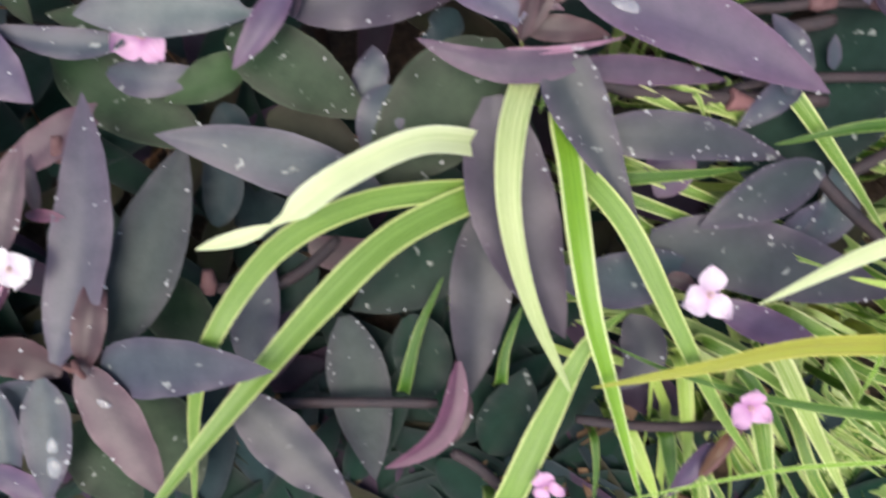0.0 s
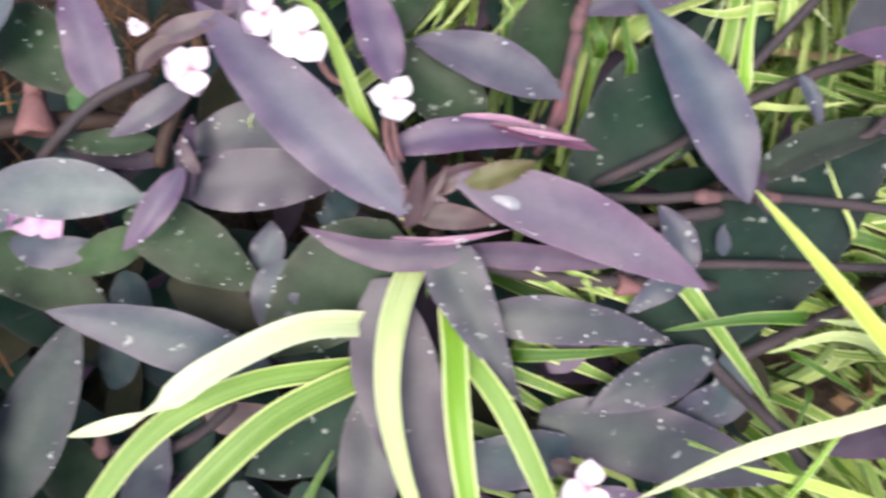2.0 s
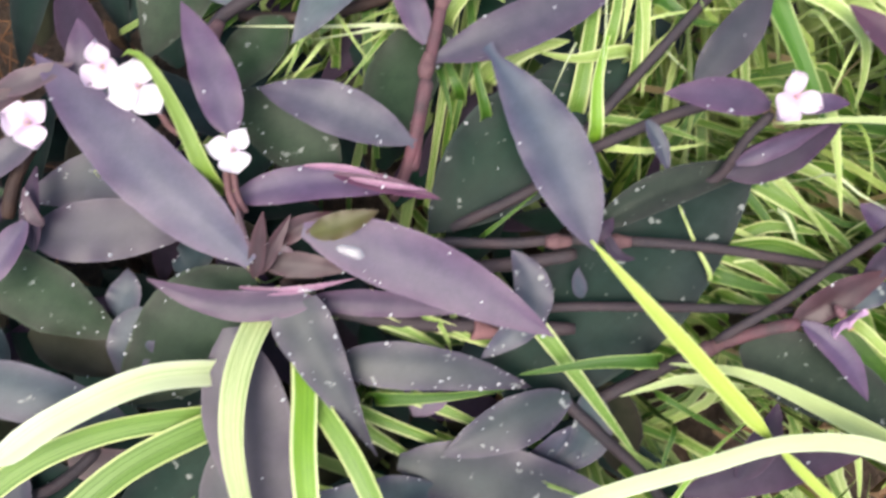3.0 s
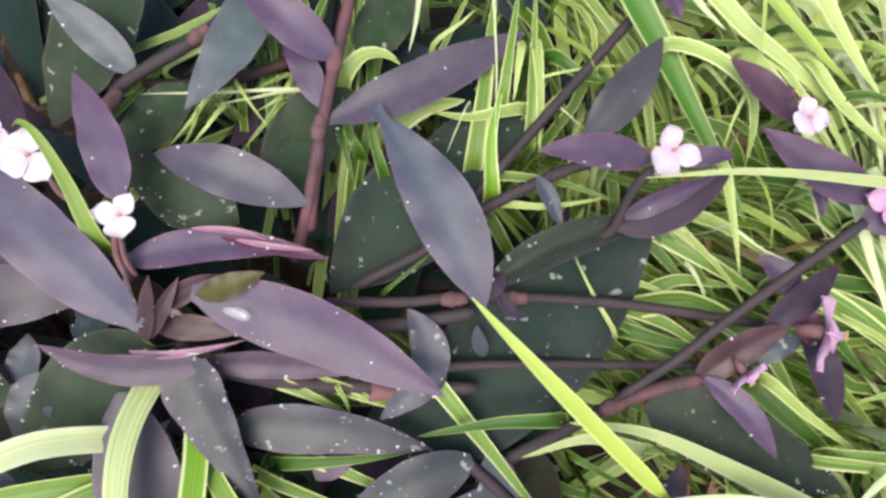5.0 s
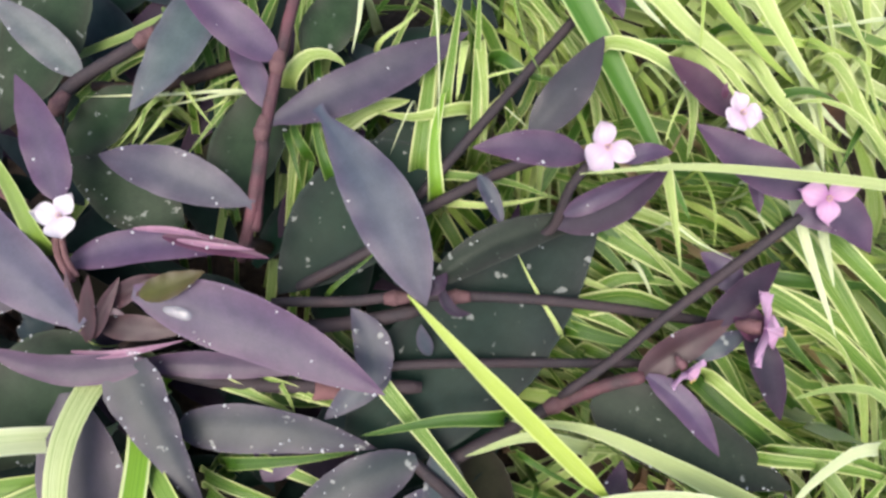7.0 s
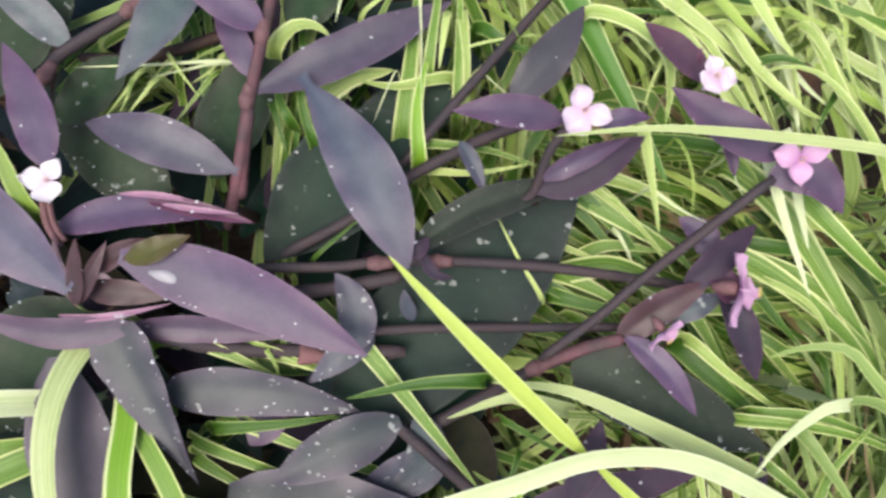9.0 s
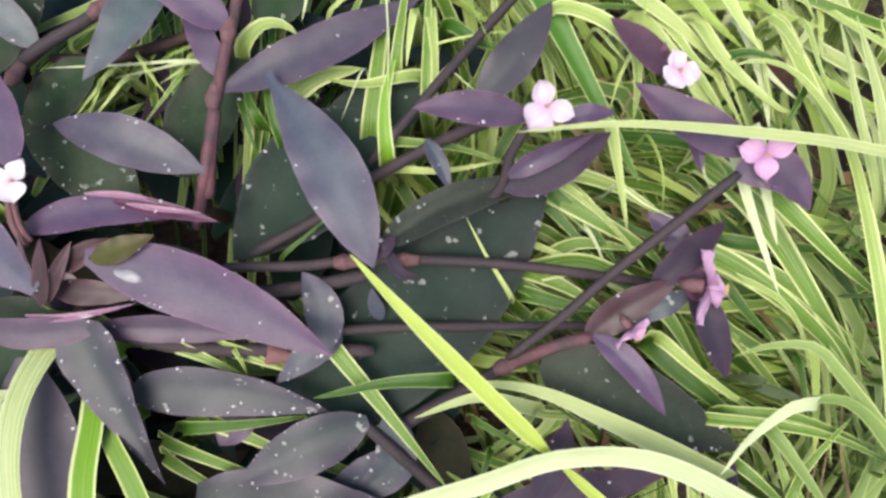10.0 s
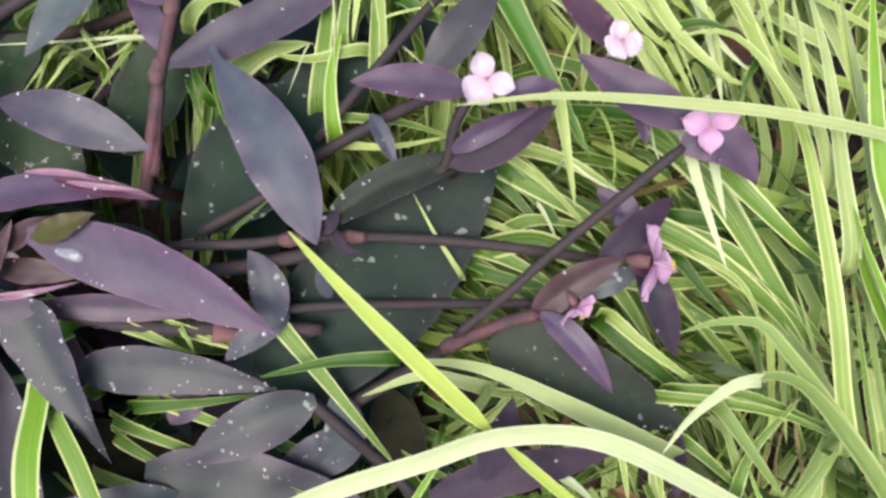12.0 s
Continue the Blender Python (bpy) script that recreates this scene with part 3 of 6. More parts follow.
def needles(bundle, label):
    """A bundle of long fallen pine needles caught upright among the stems."""
    foot = at(bundle[0][0])
    foot.z = 0.0
    thing = tagged(new("pine_needle_bundle"), label, "pine needles")
    thing.location = foot
    for pts in bundle:
        loc = local(thing, pts)
        c, t, _ = spline(loc, 8)
        vv, ff = [], []
        for j in range(9):
            s = np.cross(t[j], (0.2, 0.3, 0.9))
            s /= np.linalg.norm(s) + 1e-9
            m2 = np.cross(s, t[j])
            for q in range(5):
                g = 6.2832 * q / 5
                vv.append(c[j] + (s * math.cos(g) + m2 * math.sin(g)) * 0.00055)
        for j in range(8):
            for q in range(5):
                ff.append((j * 5 + q, j * 5 + (q + 1) % 5, j * 5 + 5 + (q + 1) % 5, j * 5 + 5 + q))
        part("needle", vv, ff, NEEDLE, thing)


# ---- ground: one sheet to the horizon, finely uneven near the bed ----
def ground():
    ax = np.concatenate([-np.geomspace(3000, 1.0, 14), np.linspace(-0.8, 0.8, 65), np.geomspace(1.0, 3000, 14)])
    verts = []
    for yv in ax:
        for xv in ax:
            near = max(0.0, 1 - max(abs(xv), abs(yv)) / 0.8)
            z = (noise.noise(Vector((xv * 14, yv * 14, 0.3))) * 0.008 + noise.noise(Vector((xv * 45, yv * 45, 2.0))) * 0.003) * min(1.0, near * 4)
            verts.append((xv, yv, z - 0.004))
    m = len(ax)
    faces = [(j * m + i, j * m + i + 1, (j + 1) * m + i + 1, (j + 1) * m + i) for j in range(m - 1) for i in range(m - 1)]
    tagged(part("ground", verts, faces, SOIL), "dark brown mulched garden soil", "ground", kind="structure")


ground()


def litter():
    """Bark chips and pine needles lying on the soil."""
    rng = random.Random(5)
    vv, ff = [], []
    for _ in range(520):
        x, y = rng.uniform(-0.62, 0.55), rng.uniform(-0.45, 0.5)
        l, w, h = rng.uniform(0.008, 0.035), rng.uniform(0.004, 0.012), rng.uniform(0.002, 0.006)
        turn = Euler((rng.uniform(-0.5, 0.5), rng.uniform(-0.4, 0.4), rng.uniform(0, 6.28))).to_matrix()
        o = len(vv)
        for sx, sy, sz in ((-1, -1, -1), (1, -0.7, -1), (1.1, 0.8, -1), (-0.9, 1, -1), (-0.8, -0.7, 1), (0.9, -0.6, 0.7), (0.8, 0.6, 1), (-0.7, 0.8, 0.8)):
            q = turn @ Vector((sx * l * rng.uniform(0.8, 1.1), sy * w * rng.uniform(0.8, 1.1), sz * h)) * 0.5
            vv.append(q + Vector((x, y, 0.004 + rng.uniform(0, 0.010))))
        ff += [tuple(o + i for i in f) for f in ((0, 3, 2, 1), (4, 5, 6, 7), (0, 1, 5, 4), (1, 2, 6, 5), (2, 3, 7, 6), (3, 0, 4, 7))]
    chips = tagged(part("bark_mulch", vv, ff, CHIP), "brown bark chips scattered on dark soil", "mulch", kind="stuff")
    for pl in chips.data.polygons:
        pl.use_smooth = False
    vv, ff = [], []
    for _ in range(110):
        x, y = rng.uniform(-0.50, -0.27), rng.uniform(-0.02, 0.20)
        a, l = rng.uniform(0, 6.28), rng.uniform(0.05, 0.12)
        z = rng.uniform(0.012, 0.05)
        p0 = Vector((x, y, z))
        p2 = p0 + Vector((math.cos(a) * l, math.sin(a) * l, rng.uniform(-0.01, 0.03)))
        c, t, _ = spline([p0, (p0 + p2) / 2 + Vector((0, 0, 0.006)), p2], 5)
        o = len(vv)
        for j in range(6):
            s = np.cross(t[j], (0, 0, 1.0))
            for q in range(4):
                g = 1.5708 * q
                vv.append(c[j] + (s * math.cos(g) + np.array((0, 0, 1.0)) * math.sin(g)) * 0.0006)
        for j in range(5):
            for q in range(4):
                ff.append((o + j * 4 + q, o + j * 4 + (q + 1) % 4, o + j * 4 + 4 + (q + 1) % 4, o + j * 4 + 4 + q))
    tagged(part("pine_needles", vv, ff, NEEDLE), "rust-brown fallen pine needles on the mulch", "pine needles", kind="stuff")


litter()


def understory():
    """Older leaves deep below the named shoots, too many to count; their dark tones carry part of the shade."""
    rng = random.Random(21)
    vv, ff, uv, sl = [], [], [], []
    # the outlying areas are unseen foliage, added partly to shade the soil
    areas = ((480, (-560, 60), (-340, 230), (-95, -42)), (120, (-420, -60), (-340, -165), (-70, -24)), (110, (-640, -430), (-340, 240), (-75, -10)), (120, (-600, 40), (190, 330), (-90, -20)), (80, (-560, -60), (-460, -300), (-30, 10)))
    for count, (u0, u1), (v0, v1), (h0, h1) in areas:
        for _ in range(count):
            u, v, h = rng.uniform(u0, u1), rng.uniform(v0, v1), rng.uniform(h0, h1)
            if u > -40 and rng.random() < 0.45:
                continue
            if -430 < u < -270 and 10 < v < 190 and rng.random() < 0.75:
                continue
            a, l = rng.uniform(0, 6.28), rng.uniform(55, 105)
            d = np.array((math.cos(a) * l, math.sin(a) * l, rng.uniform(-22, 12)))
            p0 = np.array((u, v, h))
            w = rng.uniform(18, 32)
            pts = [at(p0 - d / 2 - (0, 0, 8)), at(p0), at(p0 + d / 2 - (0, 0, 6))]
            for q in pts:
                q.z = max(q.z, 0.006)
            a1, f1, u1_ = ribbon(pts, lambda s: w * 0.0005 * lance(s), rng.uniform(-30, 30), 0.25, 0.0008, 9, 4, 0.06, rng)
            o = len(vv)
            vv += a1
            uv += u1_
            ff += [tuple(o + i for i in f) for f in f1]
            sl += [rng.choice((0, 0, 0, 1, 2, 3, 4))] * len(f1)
    tagged(part("understory_leaves", vv, ff, UNDER, None, uv, slots=sl), "older leaves beneath the shoots, their dark green deepened for shade", "foliage", kind="stuff")


understory()


def tuft(plant, fans, area, angle, spread, deep, seed, arch=30, single=False, tones=(0, 0, 0, 0, 1, 1, 2, 2, 3, 4, 5, 5, 6)):
    """More blades of a clump: fans of near-parallel blades that arch one way and overlap.
    Near the path each is a blade of its own (single); the uncounted rest is joined."""
    names = ("tuft_green", "tuft_striped", "limedark", "pale", "limepale", "sage", "silvery", "straw")
    rng = random.Random(seed)
    vv, ff, uv, sl = [], [], [], []
    for _ in range(fans):
        cu, cv = rng.uniform(area[0], area[1]), rng.uniform(area[2], area[3])
        fan = angle + rng.gauss(0, spread)
        top0, curl, long0 = rng.uniform(*deep), rng.gauss(0, 0.12), rng.uniform(100, 200)
        for _ in range(rng.randint(3, 8)):
            a = radians(fan + rng.gauss(0, 7))
            l, w = long0 * rng.uniform(0.75, 1.15), rng.uniform(2.6, 7.8)
            d = np.array((math.cos(a), math.sin(a), 0.0)) * l
            across = np.array((-math.sin(a), math.cos(a), 0.0))
            bend = across * (curl + rng.gauss(0, 0.03)) * l
            mid = np.array((cu, cv, top0 + rng.uniform(-26, 8))) + across * rng.gauss(0, 11) + d * rng.uniform(-0.15, 0.15)
            lift = arch * rng.uniform(0.5, 1.6)
            pts = [mid - d * 0.5 - (0, 0, lift * 1.8), mid - d * 0.22 - (0, 0, lift * 0.45) + bend * 0.5, mid + bend, mid + d * 0.28 - (0, 0, lift * 0.3) + bend * 0.4, mid + d * 0.5 - (0, 0, lift) - bend * 0.3]
            pts = [at(q) for q in pts]
            for q in pts:
                q.z = max(q.z, 0.004)
            half = lambda s: w * 0.0005 * min(1.0, 0.6 + s) * min(1.0, (1.003 - s) / 0.4) ** 0.62
            a1, f1, u1 = ribbon([q - plant.location for q in pts], half, rng.gauss(0, 38), 0.3, 0.0004, 12, 4, 0.06, rng)
            tone = rng.choice(tones)
            if single:
                part("blade", a1, f1, BLADE_MATS[names[tone]], plant, u1)
                continue
            o = len(vv)
            vv += a1
            uv += u1
            ff += [tuple(o + i for i in f) for f in f1]
            sl += [tone] * len(f1)
    if single:
        return
    tagged(part("grass_tuft", vv, ff, TUFT, plant, uv, slots=sl), kind="stuff")


# ---- the purple-leaved shoots and the grass, plant by plant ----
CLUMP_LEFT, CLUMP_MIDDLE, CLUMP_RIGHT = (-135, -40, -60), (40, 0, -70), (210, -10, -60)

plant = shoot((-124.4, -35.5, 0), "mauve trailing shoot with dew-flecked leaves and a white flower")
leaf(plant, [(-136.6, -24.7, 12), (-186.4, 19.5, 14), (-229.5, 62.5, 8)], 29.7, "lavender", 0, .3, 3, .82)
leaf(plant, [(-114.8, -10.1, 12), (-59.4, -27.2, 14), (-5.3, -54.3, 17)], 27.9, "mauve", -6, .25, 14)
leaf(plant, [(-109.5, -40.6, 11), (-147.2, -43.1, 13.5), (-181.1, -32.1, 14)], 13.8, "dullmauve", 10, .3, 3, .7)
leaf(plant, [(-115.6, -42.3, 3), (-77.9, -43.7, -1), (-40.4, -47.4, -5)], 12.7, "dullmauve", -25, .4, 3)
leaf(plant, [(-118.9, -43.2, 11), (-100.9, -78.2, 10), (-81.4, -111.5, 8)], 25.3, "slatemauve", 0, .35, 22, .34)
leaf(plant, [(-143.9, 29.2, 17), (-152.7, 56.2, 15), (-166.2, 84.7, 12)], 18.4, "mauve", 0, .3, 2, .7)
leaf(plant, [(-146.8, 2.1, 5), (-110.6, 10, 9), (-71.3, 6.9, 9)], 15.3, "mauve", 15, .3, 4)
leaf(plant, [(-114.3, 17.2, 13), (-93.2, 15.7, 16), (-74.2, 10.8, 15)], 3.1, "pink", 30, .6, 0)
leaf(plant, [(-101.4, 13.8, 13), (-80, 9.9, 16), (-55.2, 4, 13)], 7.2, "rosy", 20, .8, 3)
leaf(plant, [(-94.4, 12.3, 16), (-76.7, 9.4, 19), (-60.8, 7.9, 16)], 2.6, "pink", 20, .7, 3)
leaf(plant, [(-142.5, -35.8, 10), (-120.8, -36.7, 14), (-91.3, -30.8, 12)], 3.6, "pink", 30, .6, 0)
leaf(plant, [(-136.5, -32.4, 7), (-133.3, -17.4, 14), (-129.7, -2.2, 21)], 7.2, "bronze", 0, .7, 1)
leaf(plant, [(-138.5, -29.1, 7), (-140.1, -15.1, 13), (-141.5, 0.1, 17)], 6.8, "rosegrey", 20, .7, 1)
leaf(plant, [(-134, -30.4, 7), (-126.5, -16.3, 13), (-119.2, -3.4, 15)], 6.3, "bronze", -20, .7, 1)
leaf(plant, [(-129.8, -18.1, 7), (-114.3, -8, 12), (-101, -2.7, 12)], 9.3, "bronze", 0, .6, 2)
leaf(plant, [(-111.5, -11.5, 13), (-96.8, -7.2, 17), (-81.8, -1.3, 17)], 11.0, "olive", 10, .3, 1)
leaf(plant, [(-134.9, -26.2, 1), (-115.3, -26.5, 3), (-96, -28.8, 1)], 11.5, "bronze", 0, .3, 2)
leaf(plant, [(-127.4, -19.7, 11), (-122.8, -18.6, 12), (-118.6, -20.2, 11)], 2.9, "rosegrey", 0, .3, 0)
stem(plant, [(-143.2, 15.1, 17), (-141.8, 4.2, 15), (-138.9, -3.2, 11)], 1.3, "bud")
stem(plant, [(-146.1, 15.1, 16), (-145.4, 4.2, 14), (-141.3, -5.7, 10)], 1.6, "bud")
flower(plant, (-142.4, 22.7, 19), 22, 50, 0, "white")
big_drop(plant, (-97.3, -17.8, 16.5), (-90, -20, 16.5), 5.2)
big_drop(plant, (-115.6, -36.1, 15), (-110.8, -36.1, 15), 1.9)
stem(plant, [(-124.5, -40.4, 2), (-79.4, -52.6, -8), (-31.5, -55.2, -10), (9.1, -55.9, -12)], 3.6, "stem")
sheath(plant, (-26.5, -58.1, -8), (-39.5, -55.5, -6), 5.0)
leaf(plant, [(-12.1, -53.7, -4), (-12.9, -34.8, -2), (-22.7, -18.4, -4)], 16.8, "slate", 0, .3, 6)
leaf(plant, [(-6.2, -45.7, -8), (-18.8, -55.5, -4), (-35.4, -69.4, -6)], 13.9, "slate", 0, .3, 8, .6)
leaf(plant, [(-100.2, -71.9, -2), (-55.3, -73, 0), (-10.9, -82.8, -6)], 21.4, "slatemauve", 0, .25, 24, .6)
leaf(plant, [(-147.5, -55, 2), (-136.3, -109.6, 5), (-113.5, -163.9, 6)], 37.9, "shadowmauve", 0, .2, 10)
leaf(plant, [(-55.6, -130.4, -4), (-90, -138, 2), (-123.1, -133.1, 5)], 25.9, "slate", 0, .25, 6)
leaf(plant, [(-65.5, -75.8, -22), (-60.2, -87.9, -20), (-66.4, -101.4, -20)], 24.4, "mauve", 0, .2, 0)

plant = shoot((-338.7, -181.6, 0), "slate-purple shoot with a rosette of narrow leaves spotted with water")
leaf(plant, [(-333.3, -168.2, 26), (-320.4, -114.7, 22), (-322.6, -54.2, 8)], 25.2, "greysteel", 0, .35, 10)
leaf(plant, [(-312.7, -163.1, 14), (-297, -119, 8), (-282.7, -75, 0)], 30.2, "slategreen", 0, .3, 14)
leaf(plant, [(-320.7, -169.2, 27), (-316.5, -147, 28), (-316, -127.3, 18)], 13.8, "bronze", 0, .5, 6)
leaf(plant, [(-315.1, -171.4, 24), (-277.7, -166.7, 36), (-237.9, -165.7, 46)], 25.1, "slate", 0, .25, 5, .55)
leaf(plant, [(-323.5, -169, 26), (-305.9, -195.6, 30), (-289.3, -227.3, 30)], 23.5, "rosegrey", 0, .3, 8)
leaf(plant, [(-343.1, -176.3, 20), (-339.9, -202.8, 24), (-342.1, -231.3, 24)], 20.5, "slate", 0, .3, 8)
leaf(plant, [(-335.8, -175.1, 16), (-358.1, -168.4, 14), (-382.9, -174.1, 10)], 17.8, "bronze", 0, .3, 3)
leaf(plant, [(-364.3, -181.9, 18), (-360.4, -206.8, 20), (-358.9, -233.1, 20)], 14.8, "slate", 0, .3, 4)
leaf(plant, [(-368.6, -217.2, 20), (-353.5, -224.2, 22), (-337.2, -235, 22)], 12.4, "mauve", 0, .3, 4)
leaf(plant, [(-349.4, -180.8, 14), (-372.6, -197.7, 10), (-389, -213.5, 10)], 17.6, "slate", 0, .3, 0)
leaf(plant, [(-313.2, -195.5, -12), (-301, -218.4, -12), (-290.1, -247.6, -12)], 35.6, "green", 0, .25, 4)
leaf(plant, [(-339.3, -203.9, 2), (-324.4, -225.1, 4), (-311, -248.7, 2)], 28.9, "green", 0, .25, 4)
big_drop(plant, (-337.8, -213.1, 25), (-337.8, -216.5, 25), 6.3)
big_drop(plant, (-337.8, -203.6, 25), (-338, -206.2, 25), 4.9)
big_drop(plant, (-313.4, -183.2, 31), (-310.7, -184.7, 31), 3.3)
stem(plant, [(-323.8, -165.8, 30), (-320.8, -168.5, 33), (-319.6, -172.6, 30)], 1.4, "bud")
stem(plant, [(-328.9, -168.6, 27), (-324, -169.1, 31), (-320.7, -167.6, 32)], 1.4, "bud")

plant = shoot((-401.5, -37.2, 0), "mauve shoot with pointed leaves standing over brown litter")
leaf(plant, [(-379.9, -33.7, 8), (-396.9, -19.1, 14), (-423.1, -4.5, 14)], 22.5, "lavender", 0, .3, 2)
# lavender in place of slate: the light on this leaf is put into its colour
leaf(plant, [(-369.4, -29.7, 4), (-380.8, -17.6, 8), (-399.1, -2.5, 8)], 17, "lavender", 0, .35, 2)
leaf(plant, [(-382.5, -28.9, 6), (-362.1, -41.7, 10), (-342.6, -59.4, 10)], 27.5, "lavender", 0, .3, 3)
leaf(plant, [(-416.7, -48.9, 0), (-395.9, -100, 8), (-373.6, -149, 12)], 41.1, "mistgreen", 0, .2, 10)
leaf(plant, [(-399.5, -37, 8), (-390.2, -57.5, 8), (-387.7, -81.6, 4)], 16.3, "mauve", 0, .4, 2)
leaf(plant, [(-379.7, -48.4, -12), (-386.1, -72.4, -14), (-392.8, -102.3, -16)], 26.3, "green", 0, .2, 2)
leaf(plant, [(-424.2, 47.5, 0), (-401.3, 40.5, 2), (-380, 33.6, 0)], 12.2, "slate", 0, .3, 1)
leaf(plant, [(-397.3, -35.7, 12), (-391.6, -46.3, 14), (-385.4, -53.6, 10)], 7.2, "rosegrey", 0, .5, 0)
leaf(plant, [(-430.4, -92.4, 0), (-422.4, -122.7, 2), (-406.1, -143.8, 0)], 30.6, "green", 0, .2, 4)
stem(plant, [(-409.8, -41.1, 3), (-394.3, -36.9, 4), (-379.5, -30.9, 4)], 2.0, "stem")
leaf(plant, [(-391.9, 29.5, -8), (-379.7, 28.2, -6), (-369.3, 29.6, -8)], 6.0, "dry", 0, .3, 0)

plant = shoot((-388.7, -175.2, 0), "rosy purple flowering shoot with a white three-petalled flower")
leaf(plant, [(-352.3, -121.2, 28), (-344.2, -98.7, 32), (-338.9, -76, 28)], 13, "rosegrey", 0, .5, 6)
leaf(plant, [(-384.8, -165.5, 22), (-364.8, -148.8, 28), (-346.2, -131.9, 30)], 14.2, "rosy", 0, .5, 3)
leaf(plant, [(-366.1, -157.4, 28), (-356.6, -143.1, 33), (-348.4, -132.5, 32)], 8.4, "pink", 0, .6, 2)
leaf(plant, [(-417.1, -154.7, 20), (-395.6, -159.9, 24), (-382.4, -170.4, 22)], 9.7, "rosy", 0, .5, 3)
leaf(plant, [(-344.1, -105.7, 20), (-331.4, -106.1, 22), (-326.2, -108.9, 20)], 5.3, "rosy", 0, .5, 0)
flower(plant, (-341.7, -124.8, 38), 21, 135, 14, "white")
flower(plant, (-377, -181, 30), 17, 20, 62, "pale", 150)

plant = shoot((-234.4, -11.2, 0), "slate-green shoot with broad dewy leaves lying over green ones")
leaf(plant, [(-249.5, -22.4, 8), (-281.9, -19.2, 13), (-322.5, -23.6, 12)], 25.5, "mist", 0, .25, 8, 1.0)
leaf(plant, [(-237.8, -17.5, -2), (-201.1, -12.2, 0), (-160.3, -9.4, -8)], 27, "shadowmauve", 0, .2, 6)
leaf(plant, [(-171.6, 20.5, -6), (-204.1, 11.5, -4), (-244.5, 0.2, -8)], 25, "slatemauve", 0, .2, 8)
leaf(plant, [(-233.3, -8.9, 10), (-244.2, -27.2, 14), (-258.1, -45.3, 12)], 12.5, "mauve", 0, .4, 2)
leaf(plant, [(-249.6, 3.3, -4), (-268.3, 1.9, 0), (-292.3, 0.2, -4)], 12, "green", 0, .3, 4)
leaf(plant, [(-231.5, 29.6, 2), (-247.3, 16.1, 6), (-267.4, 3.9, 4)], 13, "greymauve", 0, .3, 3)
leaf(plant, [(-306.2, -32.6, 2), (-332.6, -33.8, 4), (-360.5, -27.1, 6)], 13, "slate", 0, .35, 6)
leaf(plant, [(-233, -22.3, 4), (-232.8, -3.8, 7), (-231.2, 15.3, 4)], 8.4, "dusk", 0, .6, 4)
stem(plant, [(-248.6, -8.3, -4), (-243.4, 10.1, -2), (-233.1, 27.6, 0)], 3.2, "wood")
leaf(plant, [(-226.9, -11, 8), (-230, -5, 12), (-234.1, 5.7, 10)], 5.8, "rosegrey", 0, .6, 2)
leaf(plant, [(-345.8, -34.1, -18), (-314.2, -55.3, -16), (-276.2, -78.6, -20)], 34, "green", 0, .2, 8)
leaf(plant, [(-264.8, -28.1, -8), (-235.3, -43.7, -8), (-202.9, -64.2, -14)], 32, "green", 0, .2, 10)
leaf(plant, [(-256.8, -38.2, -12), (-273.7, -48, -8), (-294.5, -57.5, -10)], 18, "fern", 0, .3, 2)
leaf(plant, [(-319.5, -43.8, -12), (-299.8, -48, -8), (-274.6, -43.6, -10)], 15.6, "slate", 0, .3, 2)
leaf(plant, [(-251.9, -63.6, -26), (-226.8, -72.2, -24), (-204.9, -84.5, -26)], 24.6, "olivedark", 0, .2, 3)
leaf(plant, [(-194.2, -102, 0), (-242.5, -82.7, 9), (-291.9, -72.2, 12)], 26, "slate", 0, .25, 4)
leaf(plant, [(-141.3, -32.9, -8), (-170.1, -61.4, -10), (-203.6, -95.4, -14)], 48.5, "green", 0, .15, 14)
leaf(plant, [(-192.8, -49.4, -14), (-197.6, -65.2, -12), (-201.3, -87.7, -16)], 21.2, "slate", 0, .3, 3)
leaf(plant, [(-272.1, -57.9, -20), (-266.6, -74.1, -20), (-271.1, -88.3, -22)], 18.9, "teal", 0, .3, 2)
leaf(plant, [(-163.6, -15.6, -14), (-171.2, -27.4, -10), (-178.9, -27.8, -12)], 15.6, "teal", 0, .3, 4)
leaf(plant, [(-300.5, -19.7, -10), (-325.4, -21.7, -8), (-344.3, -19.7, -10)], 12.9, "green", 0, .3, 3)
leaf(plant, [(-247.5, -5.6, -6), (-269.2, -4.3, -8), (-295.1, -1.7, -8)], 10, "dusk", 0, .3, 3)
flower(plant, (-298.3, -29.9, 1), 25, 210, 25, "pink")

plant = shoot((-223, 48, 0), "leaning purple shoot with a cluster of pale pink flowers")
stem(plant, [(-315.9, -21, -12), (-300.8, -7, -4), (-286.2, 6.3, 4), (-269.5, 19.9, 8), (-247.5, 31.3, 8)], 2.6, "stem")
leaf(plant, [(-268.4, 19.8, 6), (-274.9, 47.3, 10), (-285.6, 81, 8)], 21, "mauve", 0, .35, 2, .55)
leaf(plant, [(-246.3, 46.3, 6), (-231.2, 50.7, 10), (-212.5, 58.7, 8)], 10.1, "rosegrey", 0, .5, 0)
leaf(plant, [(-253.4, 31.8, 6), (-245.8, 41.2, 8), (-231.4, 46.4, 8)], 8.7, "bronze", 0, .5, 0)
leaf(plant, [(-212.8, 43.2, 2), (-210.6, 62, 4), (-213.6, 78.9, 2)], 14.6, "violet", 0, .5, 0)
stem(plant, [(-176, 40.4, 12), (-169.8, 31.2, 12), (-161.3, 29.3, 10)], 1.5, "bud")
flower(plant, (-228.6, 32.6, 14), 26, 55, 0, "pale")
flower(plant, (-182.2, 48.3, 16), 25, 80, 0, "white")
